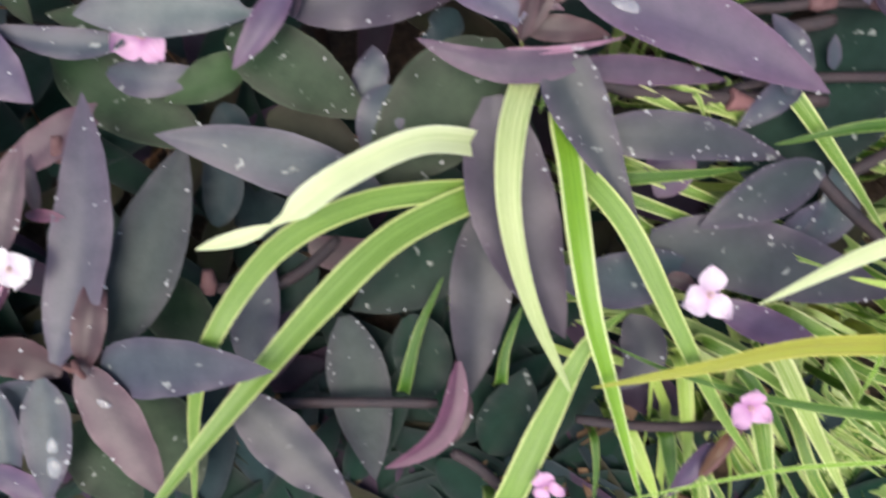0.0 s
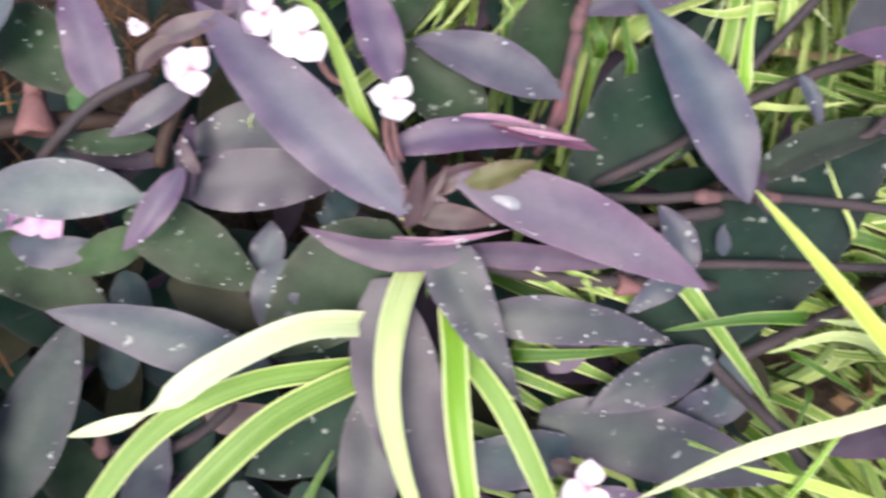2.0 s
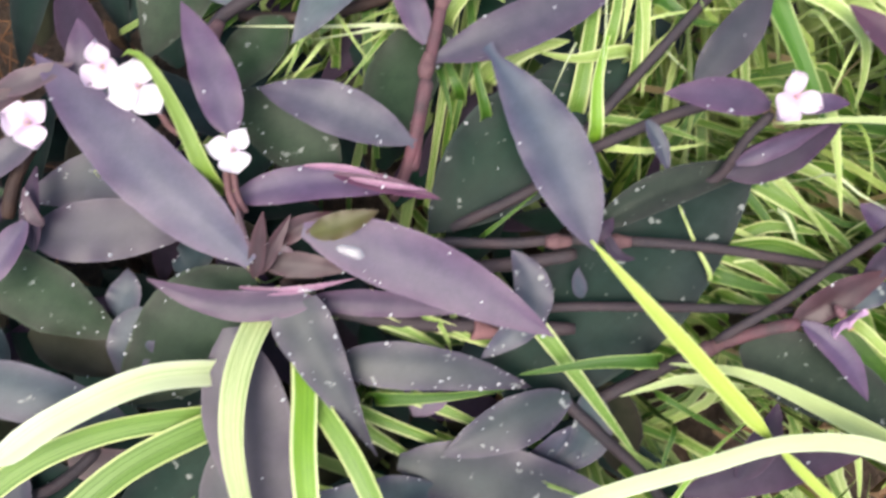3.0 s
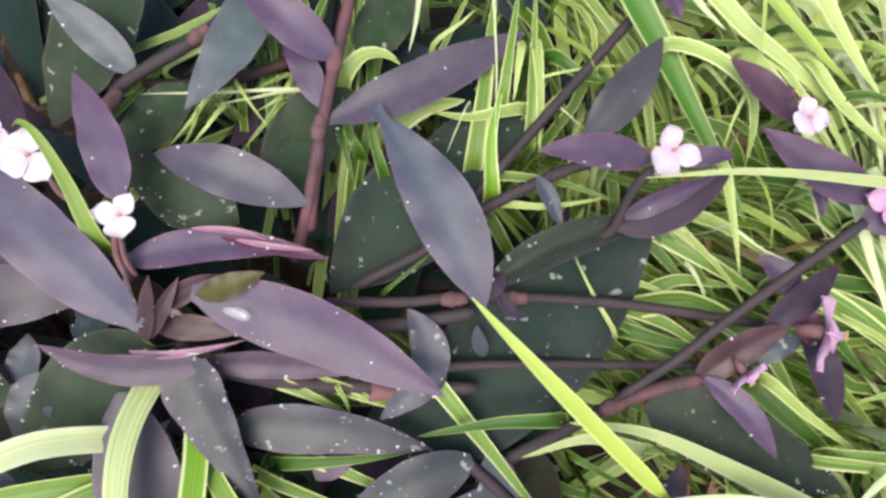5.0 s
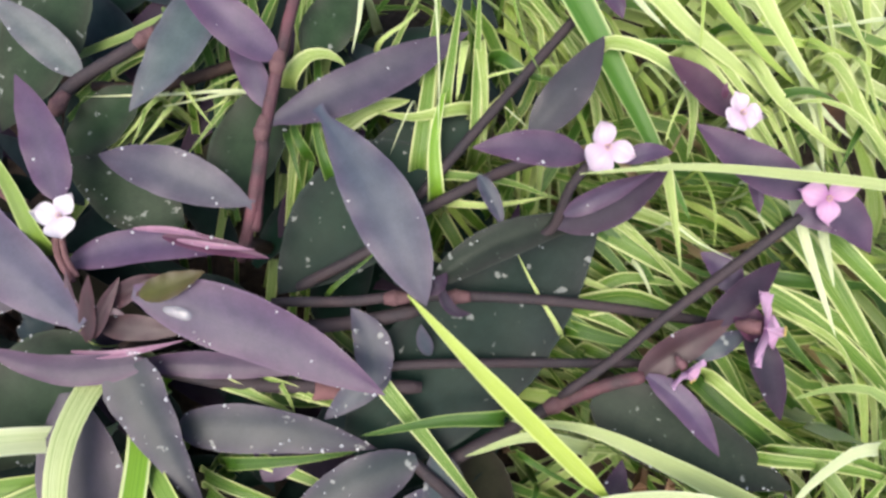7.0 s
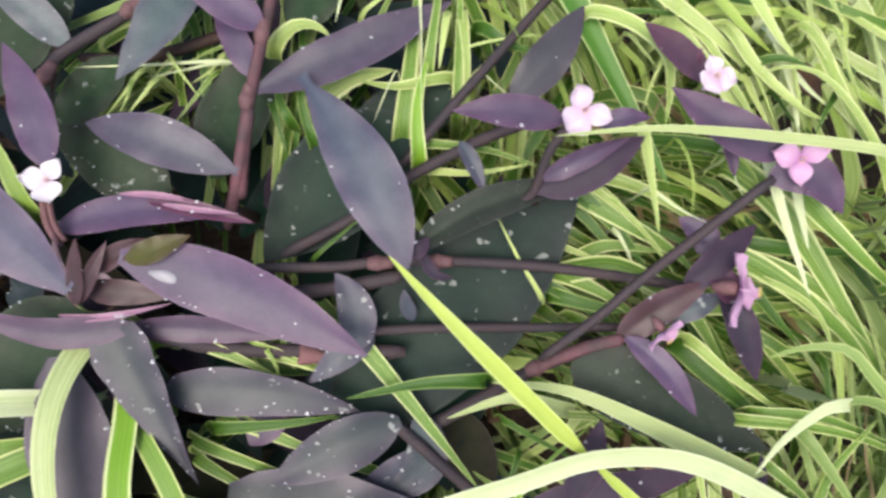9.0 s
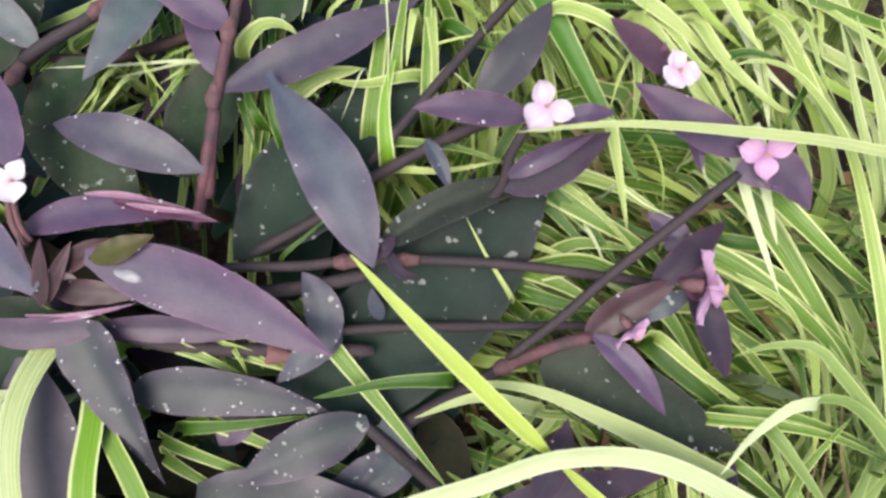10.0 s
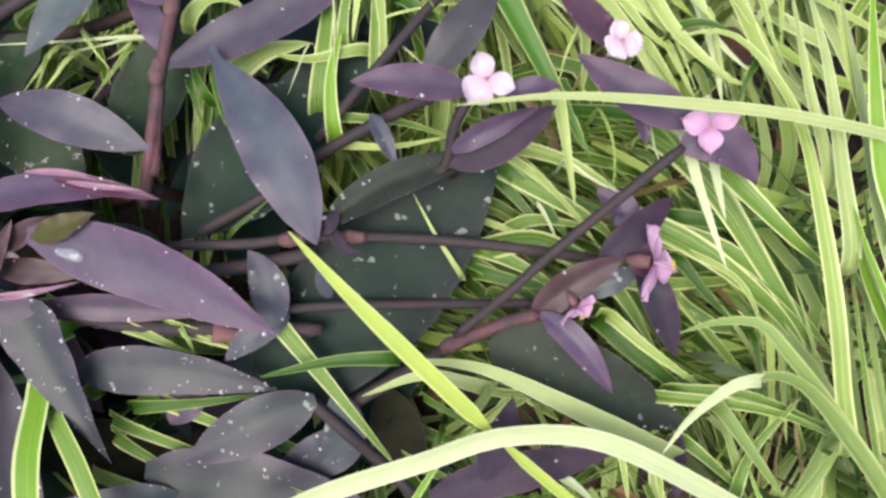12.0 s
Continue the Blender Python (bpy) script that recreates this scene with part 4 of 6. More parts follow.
flower(plant, (-198.6, 57.1, 12), 21, 100, 20, "pale")
flower(plant, (-253.6, 50.9, 8), 9, 0, 30, "pale")

plant = shoot((-321.1, 34.4, -30), "green and slate leaves of a low shoot beside brown litter")
leaf(plant, [(-314.1, 83.4, 0), (-326.6, 44.8, 7), (-343.4, 19, 10)], 25.1, "mist", 0, .25, 8)
leaf(plant, [(-349.3, 78.2, 6), (-360.4, 63.4, 8), (-378.6, 43.8, 10)], 23.9, "mauve", 0, .3, 0)
leaf(plant, [(-324.3, 60.3, -16), (-307, 42.9, -14), (-290.9, 23.3, -16)], 32.2, "green", 0, .3, 8)
leaf(plant, [(-304, 61.8, -20), (-285.1, 46.7, -18), (-270, 29.5, -20)], 28.7, "green", 0, .3, 8)
leaf(plant, [(-343.2, 35, -20), (-336.8, 27.4, -20), (-337.8, 17.2, -22)], 11.6, "teal", 0, .3, 2)
leaf(plant, [(-371.6, 11.8, -18), (-364.2, -5.4, -16), (-353.4, -24.4, -18)], 13.5, "green", 0, .3, 3)
leaf(plant, [(-290.9, 16.5, -12), (-286.4, 22.8, -10), (-280.1, 29.5, -12)], 9.2, "leafgreen", 0, .3, 0)
leaf(plant, [(-375.6, 26.3, 0), (-369.5, 26.3, 2), (-362.8, 26.7, 0)], 4.9, "dry", 0, .3, 0)
stem(plant, [(-397.2, -1.4, -30), (-363, 2.5, -32), (-309, 11.8, -26), (-272.5, 13.2, -30)], 5, "wood")
stem(plant, [(-300.5, 78.4, -25), (-292.6, 58.1, -25), (-290, 39.9, -25)], 4, "wood")
stem(plant, [(-313.5, 36.6, -22), (-311.9, 25.5, -20), (-310, 17.6, -18)], 4.6, "sheath")
sheath(plant, (-310.6, 23, -17), (-308.2, 5, -15), 8.8)
joint(plant, (-335.2, 9.9, -22), (-335.2, 39.9, -14), 3)
joint(plant, (-343.4, -78.9, -12), (-343.4, -48.9, -4), 4)
leaf(plant, [(-324, -58.9, -16), (-345, -74.6, -10), (-376.9, -96.3, -8)], 16.8, "plum", 0, .3, 3)
leaf(plant, [(-342.1, -104.9, 14), (-342.2, -89, 18), (-342.4, -80, 14)], 7.3, "rosegrey", 0, .4, 0)

plant = shoot((-74.1, 11.5, -20), "upright shoot with a jointed pinkish stem and slate leaves")
stem(plant, [(-77.4, 3.4, -22), (-69.8, 21.8, -10), (-62.5, 60.3, -6), (-54.1, 102.1, -8), (-47, 134.7, -12)], 2.9, "pinkstem")
joint(plant, (-62.8, 63.2, -5), (-61.3, 73, -5), 3.8)
joint(plant, (-55.8, 93.8, -6), (-54.2, 101.5, -6), 3.8)
stem(plant, [(-68.2, 16.7, -12), (-65.1, 42.5, -8), (-61.8, 57.1, -5)], 3.1, "pinkstem")
leaf(plant, [(-67.2, 28.4, -6), (-102.5, 42.6, 2), (-136.9, 51.6, -3)], 21.9, "greysteel", 0, .3, 6, 1.0)
leaf(plant, [(-59.7, 66.7, -7), (-17.7, 83.4, -6), (32.3, 109.8, -14)], 21.8, "greymauve", 10, .3, 6, .85)
leaf(plant, [(-55.6, 95.1, -5), (-74.4, 109.2, 3), (-99.7, 129.5, 6)], 19.2, "mauve", 0, .3, 2)
leaf(plant, [(-89.4, 131.8, -14), (-102.5, 101.9, -6), (-122.5, 70.8, -2)], 24.8, "mist", 0, .3, 2, .62)
leaf(plant, [(-149.8, 90.2, -14), (-166.2, 106.3, -8), (-187.9, 125.1, -4)], 16.5, "mist", 0, .3, 4)
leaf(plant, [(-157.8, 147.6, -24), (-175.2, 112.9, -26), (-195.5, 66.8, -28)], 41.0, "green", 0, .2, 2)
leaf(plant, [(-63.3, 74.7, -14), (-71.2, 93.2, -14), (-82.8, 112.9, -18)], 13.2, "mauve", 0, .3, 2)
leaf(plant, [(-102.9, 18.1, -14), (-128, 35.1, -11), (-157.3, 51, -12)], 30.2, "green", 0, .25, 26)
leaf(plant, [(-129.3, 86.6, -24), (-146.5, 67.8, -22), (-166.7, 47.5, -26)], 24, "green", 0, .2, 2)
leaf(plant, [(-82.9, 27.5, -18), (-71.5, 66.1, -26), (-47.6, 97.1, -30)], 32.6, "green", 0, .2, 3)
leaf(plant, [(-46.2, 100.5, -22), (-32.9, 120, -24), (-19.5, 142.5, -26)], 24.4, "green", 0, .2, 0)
stem(plant, [(-165.6, 74.4, -18), (-153, 86.9, -14), (-118.7, 107.9, -14), (-100.8, 125.7, -16)], 3.1, "stem")
joint(plant, (-159.4, 76.7, -12), (-154.6, 83.8, -12), 3.9)
joint(plant, (-119.2, 107.3, -12), (-112.6, 112.6, -12), 3.9)
stem(plant, [(-152.5, 89.1, -30), (-119.4, 89, -30), (-80.2, 99.4, -28)], 3, "wood")

plant = shoot((7.8, -9.6, -10), "leaning shoot with one long slate leaf and furled dark leaves")
leaf(plant, [(-36.8, 71.4, 2), (-7.0, 27, 10), (12.0, -17, 11)], 28.6, "steel", 0, .3, 3, 1.22)
leaf(plant, [(14.3, -7.7, 2), (45.5, 10.6, 4), (91.4, 23, 0)], 16.4, "greymoss", 16, .9, 4)
leaf(plant, [(18, -8.8, 5), (22.9, -18.6, 7), (31.6, -20.7, 6)], 5.0, "dusk", 0, .6, 0)
leaf(plant, [(10.5, -6.4, 4), (15.5, -8.6, 8), (21, -2.6, 6)], 7.4, "dusk", 0, .6, 2)
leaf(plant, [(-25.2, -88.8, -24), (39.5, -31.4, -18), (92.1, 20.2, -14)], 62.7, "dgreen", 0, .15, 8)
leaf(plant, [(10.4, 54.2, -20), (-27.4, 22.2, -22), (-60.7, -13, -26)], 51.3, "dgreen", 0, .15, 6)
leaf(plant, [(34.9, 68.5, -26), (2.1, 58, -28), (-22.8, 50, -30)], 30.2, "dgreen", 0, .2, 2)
leaf(plant, [(12.9, -41.4, -14), (9.8, -33, -10), (9, -26.3, -8)], 6.8, "slate", 0, .4, 0)
stem(plant, [(-59.5, -15.8, -8), (-23, -15.7, -6), (7.9, -13.1, -4), (69.5, -16, -6), (139.6, -25.9, -8)], 2.5, "stem")
joint(plant, (-1.8, -14.2, -2), (7.9, -13.8, -2), 3.8)
joint(plant, (25.7, -13.8, -2), (33.3, -13.8, -2), 3.6)
stem(plant, [(-45.1, -54.4, -14), (-23.6, -48, -10), (18.1, -45.1, -12), (112.3, -45.3, -12)], 2.4, "stem")
stem(plant, [(-44.7, -27.9, -12), (-18.1, -25, -8), (7.8, -19.9, -8)], 3.4, "stem")
stem(plant, [(-49.7, -9.9, -18), (-13.4, 8.6, -15), (7.8, 24.4, -14), (44.2, 42.2, -8), (71, 51.2, 2)], 2.8, "stem")
leaf(plant, [(35.3, 40.7, 2), (41.1, 29.8, 4), (46.2, 17.3, 2)], 7.5, "slate", 0, .5, 1)
stem(plant, [(7.8, 32.3, -14), (44.8, 74.4, -14), (87.1, 122.4, -20), (108.4, 146.8, -24)], 2.5, "stem")

plant = shoot((68.7, 17.3, 0), "dusky shoot with folded leaves and a pale pink flower")
stem(plant, [(58.8, 11, -2), (67.7, 17.1, 6), (72.6, 32.2, 20), (79.2, 42, 28)], 2.2, "stem")
leaf(plant, [(78.5, 45, 28), (54.1, 48.2, 34), (31.3, 47.8, 36)], 14.1, "violet", 0, .35, 6)
leaf(plant, [(68.6, 17.8, 8), (92.8, 27.2, 15), (115.4, 40.1, 16)], 18.9, "dusk", -15, .5, 4)
leaf(plant, [(71.2, 21.8, 14), (84.4, 28.6, 20), (108.2, 39.2, 20)], 9.6, "violet", -30, .5, 1)
leaf(plant, [(59.5, 60, -6), (77.4, 80.3, -5), (94.1, 105.5, -8)], 19, "shadowslate", 0, .3, 1)
leaf(plant, [(94.5, 44.3, 18), (104.7, 47.6, 20), (117.2, 47.8, 18)], 8.1, "mauve", 0, .4, 0)
leaf(plant, [(95.1, 135, -14), (99.4, 123.1, -10), (103.2, 113.9, -10)], 10.5, "violet", 0, .4, 0)
flower(plant, (85.9, 48.3, 33), 22, 103, 12, "pale")

plant = shoot((179.8, 20.8, 0), "long-stemmed purple shoot carrying two pink flowers")
stem(plant, [(70.6, -58, 2), (95.2, -37.5, 14), (112.7, -21.3, 20), (162.8, 19.6, 34)], 2.25, "stem")
leaf(plant, [(138.7, 60.1, 28), (128.5, 75.6, 22), (116.3, 90.2, 14)], 12.5, "plum", 0, .45, 1)
leaf(plant, [(168.4, 28.8, 32), (142.5, 42.3, 34), (121.3, 57.3, 34)], 17.3, "violet", 0, .35, 2)
leaf(plant, [(161.5, 18.5, 32), (178.6, 20.7, 34), (192.7, 4.7, 30)], 16.9, "violet", 0, .35, 1)
leaf(plant, [(145.9, 38.5, 26), (148.7, 30.4, 26), (150.5, 21.1, 24)], 6.1, "violet", 0, .4, 0)
leaf(plant, [(134.7, 68.1, 30), (133.9, 71.1, 32), (134.8, 74.1, 32)], 2.7, "rosy", 0, .3, 0)
flower(plant, (138.6, 61, 36), 20, 115, 12, "pale", 0)
flower(plant, (172.6, 27.1, 36), 21, 270, 18, "pink")

plant = shoot((96.1, -54.1, -10), "purple flowering shoot with a side-facing pink flower and pinkish joints")
stem(plant, [(18, -93.9, -18), (49.4, -75.2, -12), (69.4, -63.5, -6), (91.1, -53.4, 0)], 3.2, "stem")
stem(plant, [(69, -62.6, -4), (90.9, -53.3, 1), (107.7, -49, 4)], 3.1, "pinkstem")
joint(plant, (70, -62.1, -2), (78.9, -58.1, -2), 4)
leaf(plant, [(105.4, -49.7, 3), (121, -36.4, 9), (145.2, -23.6, 10)], 14.8, "bronze", 0, .5, 4)
leaf(plant, [(133.7, -26.2, 8), (146.9, -14.9, 12), (166.3, 1.8, 8)], 13.2, "dusk", 0, .4, 1)
leaf(plant, [(150.9, -26.2, 8), (157.7, -42.8, 12), (166.4, -68.1, 6)], 13.8, "dusk", 0, .45, 1)
leaf(plant, [(108.3, -48.1, 6), (123.5, -61, 12), (138.1, -82.7, 10)], 11.3, "mauve", 0, .5, 1)
leaf(plant, [(124.5, -38.8, 6), (138.2, -34.7, 9), (152.2, -28.7, 8)], 10.8, "slate", 0, .4, 2)
leaf(plant, [(147.7, -18.7, 10), (150.8, -25.6, 14), (153.7, -33.4, 10)], 12.2, "rosy", 0, .5, 1)
leaf(plant, [(141.8, -9.4, 0), (146.1, -4.3, 2), (134.3, 5.7, 0)], 12.6, "mauve", 0, .4, 0)
leaf(plant, [(86.8, -60, -6), (123.2, -76.7, -2), (175.1, -100.9, -2)], 34.1, "greymoss", 0, .2, 26, .66)
leaf(plant, [(58.4, -128.6, 4), (93.1, -117.6, 8), (141.2, -108.3, 6)], 17.3, "dusk", 0, .3, 1)
leaf(plant, [(82.1, -120, 8), (90.7, -98.8, 14), (95.3, -82.5, 14)], 14.5, "dusk", 0, .5, 1)
leaf(plant, [(165.2, -128.7, 6), (166.8, -113.3, 8), (168, -99.2, 6)], 5.9, "dusk", 0, .4, 0)
flower(plant, (153.5, -26.4, 20), 30, 95, 64, "pink", -8)
flower(plant, (122.7, -44.8, 14), 19, 40, 72, "pink", -60)

plant = shoot((6.7, -91.2, -20), "reclining slate shoot with broad spotted leaves among striped grass")
leaf(plant, [(6.8, -86.8, -5), (-22.9, -98.9, 1), (-52.1, -113.7, 0)], 23.5, "slatemauve", 0, .3, 14)
leaf(plant, [(20.8, -103.2, -14), (-0.3, -118.3, -12), (-22.2, -129.4, -14)], 18.5, "slate", 0, .3, 2)
stem(plant, [(1, -85.8, -8), (21.3, -104.8, -10), (41.9, -123.2, -10), (57.2, -142.4, -12)], 3, "stem")
leaf(plant, [(-72.7, -118.7, -6), (-25.1, -127.8, -4), (46.4, -147.8, -8)], 34.5, "slatemauve", 0, .2, 12)
leaf(plant, [(15, -84.8, -10), (18, -108.8, -12), (-2.6, -125.1, -12)], 18.7, "slate", 0, .3, 4)
flower(plant, (-56.4, -138.9, 26), 24, 78, 0, "pale")
leaf(plant, [(-46.1, -146.6, 8), (-24.4, -156.7, 10), (5.7, -166.5, 4)], 15.5, "mauve", 0, .4, 6)
leaf(plant, [(-69.3, -134.5, 10), (-62.3, -136.7, 12), (-56.9, -141.8, 12)], 7.6, "bronze", 0, .5, 0)
flower(plant, (-40.3, -185.7, 36), 21, 98, 5, "pink")
stem(plant, [(-30.8, -192.5, 18), (-35.6, -215.4, 8), (-44.4, -232.1, 2)], 2, "bud")
leaf(plant, [(-41.5, -214.8, 6), (-52.3, -226.4, 8), (-62.3, -242.4, 4)], 10.7, "mauve", 0, .4, 1)
leaf(plant, [(-36.9, -207.7, 10), (-43.7, -217.7, 12), (-49.4, -230.6, 8)], 5.8, "brown", 0, .4, 0)
stem(plant, [(-102.8, -210.1, -14), (-66.7, -213.5, -12), (-24.5, -213, -12)], 2.6, "stem")
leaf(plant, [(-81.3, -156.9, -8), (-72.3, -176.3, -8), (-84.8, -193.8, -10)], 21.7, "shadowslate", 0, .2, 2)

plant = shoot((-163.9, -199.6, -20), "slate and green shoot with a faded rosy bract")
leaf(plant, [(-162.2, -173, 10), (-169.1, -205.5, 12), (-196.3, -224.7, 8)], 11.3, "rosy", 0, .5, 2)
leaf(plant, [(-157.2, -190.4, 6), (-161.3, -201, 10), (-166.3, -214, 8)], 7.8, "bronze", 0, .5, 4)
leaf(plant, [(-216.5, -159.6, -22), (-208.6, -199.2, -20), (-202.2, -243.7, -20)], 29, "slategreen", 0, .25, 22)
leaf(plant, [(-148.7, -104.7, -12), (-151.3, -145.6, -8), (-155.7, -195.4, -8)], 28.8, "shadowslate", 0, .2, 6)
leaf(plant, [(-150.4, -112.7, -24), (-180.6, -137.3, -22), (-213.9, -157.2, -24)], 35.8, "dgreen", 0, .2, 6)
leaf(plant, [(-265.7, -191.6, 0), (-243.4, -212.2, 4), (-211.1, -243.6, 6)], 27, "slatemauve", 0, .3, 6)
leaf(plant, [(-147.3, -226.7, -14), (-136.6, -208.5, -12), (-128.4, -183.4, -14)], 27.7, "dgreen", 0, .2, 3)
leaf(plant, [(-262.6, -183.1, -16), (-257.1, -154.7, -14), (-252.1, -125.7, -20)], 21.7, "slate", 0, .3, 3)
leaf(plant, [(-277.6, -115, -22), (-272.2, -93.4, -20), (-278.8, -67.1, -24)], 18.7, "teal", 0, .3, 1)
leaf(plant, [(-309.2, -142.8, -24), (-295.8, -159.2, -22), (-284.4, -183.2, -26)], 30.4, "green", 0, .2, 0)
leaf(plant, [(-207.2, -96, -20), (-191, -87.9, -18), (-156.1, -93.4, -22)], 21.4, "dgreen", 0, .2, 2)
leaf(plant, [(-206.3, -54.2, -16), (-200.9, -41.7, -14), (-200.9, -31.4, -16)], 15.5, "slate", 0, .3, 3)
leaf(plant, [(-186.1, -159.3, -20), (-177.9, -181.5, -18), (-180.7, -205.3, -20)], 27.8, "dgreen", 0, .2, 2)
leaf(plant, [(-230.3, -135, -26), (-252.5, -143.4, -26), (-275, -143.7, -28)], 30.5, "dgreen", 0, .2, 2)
leaf(plant, [(-232.1, -120.6, -22), (-218.9, -129.1, -24), (-197.1, -123.9, -26)], 16.4, "bronze", 0, .2, 2)
stem(plant, [(-265.5, -201.8, -14), (-218.9, -199.7, -12), (-171.2, -199.2, -8)], 2.6, "stem")
stem(plant, [(-164.3, -223.9, -8), (-150.5, -232.7, -8), (-136.2, -248.5, -10)], 3, "stem")
stem(plant, [(-278.3, -144.9, -20), (-246.2, -142.6, -22), (-218.8, -120.8, -24)], 3, "stem")
joint(plant, (-279.8, -141.3, -16), (-279.8, -111.3, -8), 4)
flower(plant, (-123.6, -227.1, 22), 17, 0, 20, "pink")

plant = clump(CLUMP_LEFT, "clump of cream-striped grassy blades arching over the purple leaves")
blade(plant, [(-150.2, -76.7, -5), (-179, -74.7, 20), (-212, -89.4, 33), (-238.6, -108.2, 38), (-267.7, -117.2, 41)], 12.6, "cream", .06, .865, 0.94, 0.52)
blade(plant, [(-155.8, -96.4, -6), (-202.2, -100.7, 14), (-239.2, -119.2, 25), (-265.4, -155.6, 33), (-276.6, -188.1, 24), (-280.7, -237.9, 18)], 10.4, "limegreen")
blade(plant, [(-149.9, -97.7, -6), (-190.2, -115.6, 13), (-223.5, -146, 24), (-253.1, -179.3, 35), (-282.8, -215.3, 42), (-295.4, -235, 42)], 13.2, "limegreen")
blade(plant, [(-122.7, -41.4, -8), (-132.4, -46.8, 3), (-141, -72.3, 18), (-141.8, -105.2, 23), (-131.9, -144.2, 23), (-112.6, -185.8, 20)], 12.2, "lined")
blade(plant, [(-109.8, -53, -12), (-116.1, -61, -5), (-114, -84.4, 8), (-112.3, -110.4, 20), (-106.7, -146.3, 25), (-95.1, -184.9, 23), (-79.5, -236.7, 20)], 11.5, "lime")
blade(plant, [(-109.4, -87, 3), (-90.3, -110.6, 18), (-69.5, -151.7, 24), (-48.8, -190.1, 24), (-25.9, -222.5, 20)], 9.9, "limegreen")
blade(plant, [(-141.8, -241.3, 15), (-122.6, -196.9, 18), (-106.1, -162.9, 19), (-87.6, -149.9, 12)], 12.6, "limegreen")
# two small blades in limedark: their shade is put into the colour
blade(plant, [(-187.4, -193, -10), (-180.6, -164.1, -6), (-168.6, -137.9, -10)], 5.9, "limedark")
blade(plant, [(-140.7, -191.9, -14), (-138.7, -173.7, -10), (-130.7, -152.1, -12)], 6.0, "limedark")
blade(plant, [(-155.2, 11.1, 11), (-164.5, 35.5, 19), (-173.1, 53.8, 25), (-182.1, 61.5, 23), (-188.4, 60.2, 18)], 9.7, "limesage")
blade(plant, [(-126.8, -42.6, 0), (-125.1, -52.8, 6), (-127, -62.4, 4)], 7.4, "limedark")
blade(plant, [(-135.5, -33.4, 4), (-138.6, -27.9, 8), (-142.3, -23, 8)], 2.0, "pale")
blade(plant, [(-207.4, 11.9, 0), (-204.9, 16.8, 2), (-202, 22.9, 2)], 2.0, "pale")
blade(plant, [(-30.1, -62.7, -14), (-58.2, -56, -11), (-81.3, -52.6, -13)], 7.3, "tuft_striped")
blade(plant, [(-66.2, -45.9, -16), (-62.7, -57.7, -13), (-58.8, -67.2, -15)], 6.8, "tuft_striped")
blade(plant, [(-48.9, -47.1, -16), (-46.9, -56.3, -13), (-43.5, -64.5, -15)], 6.3, "tuft_striped")
blade(plant, [(-37, -45.8, -16), (-35.8, -55, -13), (-33.4, -62.7, -15)], 4.7, "tuft_striped")

plant = clump(CLUMP_MIDDLE, "clump of cream-edged grassy blades beneath purple stems")
blade(plant, [(25.5, -160.1, 30), (-17.8, -160.8, 33), (-58.5, -169.1, 33), (-106.1, -179, 30)], 9.1, "limegold")
blade(plant, [(28.7, -193.6, 30), (-23.3, -186.2, 28), (-67.1, -175, 24), (-96.8, -162.7, 20)], 6.9, "limedark", .8)
blade(plant, [(188.6, -129.4, 18), (132.8, -98.2, 31), (92, -94.3, 33), (56.4, -105.3, 31), (9.8, -120.9, 29), (-33, -145, 22)], 8.6, "cream", .13)
blade(plant, [(150, -150, 10), (120, -126, 22), (87.5, -96, 28), (37, -44.8, 35), (5, -11, 33)], 7.8, "limebright", .2, 0.60, 0.6, 0.95)
blade(plant, [(44.3, -67.4, 2), (17.2, -68.1, 5), (-18.1, -76.3, -4)], 7.6, "limedark")
blade(plant, [(161.4, -108.5, 12), (117.1, -85.7, 15), (81.6, -70.8, 11), (48.5, -67.4, 7)], 9.6, "sagepale")
blade(plant, [(81.6, -80.2, 4), (57, -74.4, 7), (28.6, -84.7, 0)], 7.5, "sagepale")
blade(plant, [(-14, -47.9, -10), (14.6, -83.1, -8), (42.3, -119, -10)], 8.8, "edged")
blade(plant, [(243.3, 18.5, 42), (203.5, 28.2, 46), (167.9, 33.6, 46), (115, 38.5, 45), (72.5, 36.3, 42)], 4.5, "sagepale", .25)
blade(plant, [(247.1, -127.2, 25), (224.7, -93.7, 30), (204.6, -73.3, 36), (186.4, -71, 38), (176.5, -75.7, 38)], 7.6, "sage", .3)
blade(plant, [(191.9, -72.3, 36), (179.5, -73.8, 39), (163, -85.9, 39), (151.8, -100.9, 37)], 11.9, "cream", .8)
blade(plant, [(71.4, 143, -14), (88.9, 110, -10), (104.1, 79.8, -9), (117.3, 53.9, -10), (134.2, 21.4, -14)], 15.7, "broadgreen")
blade(plant, [(164.2, 41.1, 14), (173.5, 2.5, 20), (184.6, -30.4, 18)], 9.4, "cream", .6)
blade(plant, [(177.8, 41.2, 12), (180.1, 11.9, 18), (184.2, -9.3, 18)], 7.6, "cream", .3)
blade(plant, [(117.5, 47.3, 0), (120.8, 24.3, 4), (124.3, -2.4, 4)], 9.4, "pale")
blade(plant, [(14.6, 104.3, -20), (13.2, 72.3, -20), (7.5, 35.4, -22)], 9.1, "edged2")
blade(plant, [(30.1, 104.4, -14), (27.8, 90.1, -10), (26, 76.8, -10)], 7.8, "pale")
blade(plant, [(37.3, 106.3, -20), (39.3, 81.8, -18), (39.1, 53.1, -20)], 7.4, "edged2")
blade(plant, [(-74.9, 84.2, -23), (-113, 82.5, -20), (-153.2, 82.1, -22)], 2.2, "cream")
blade(plant, [(-78.4, 83.6, -23), (-97, 79.8, -20), (-116.9, 76.7, -22)], 3.4, "cream")
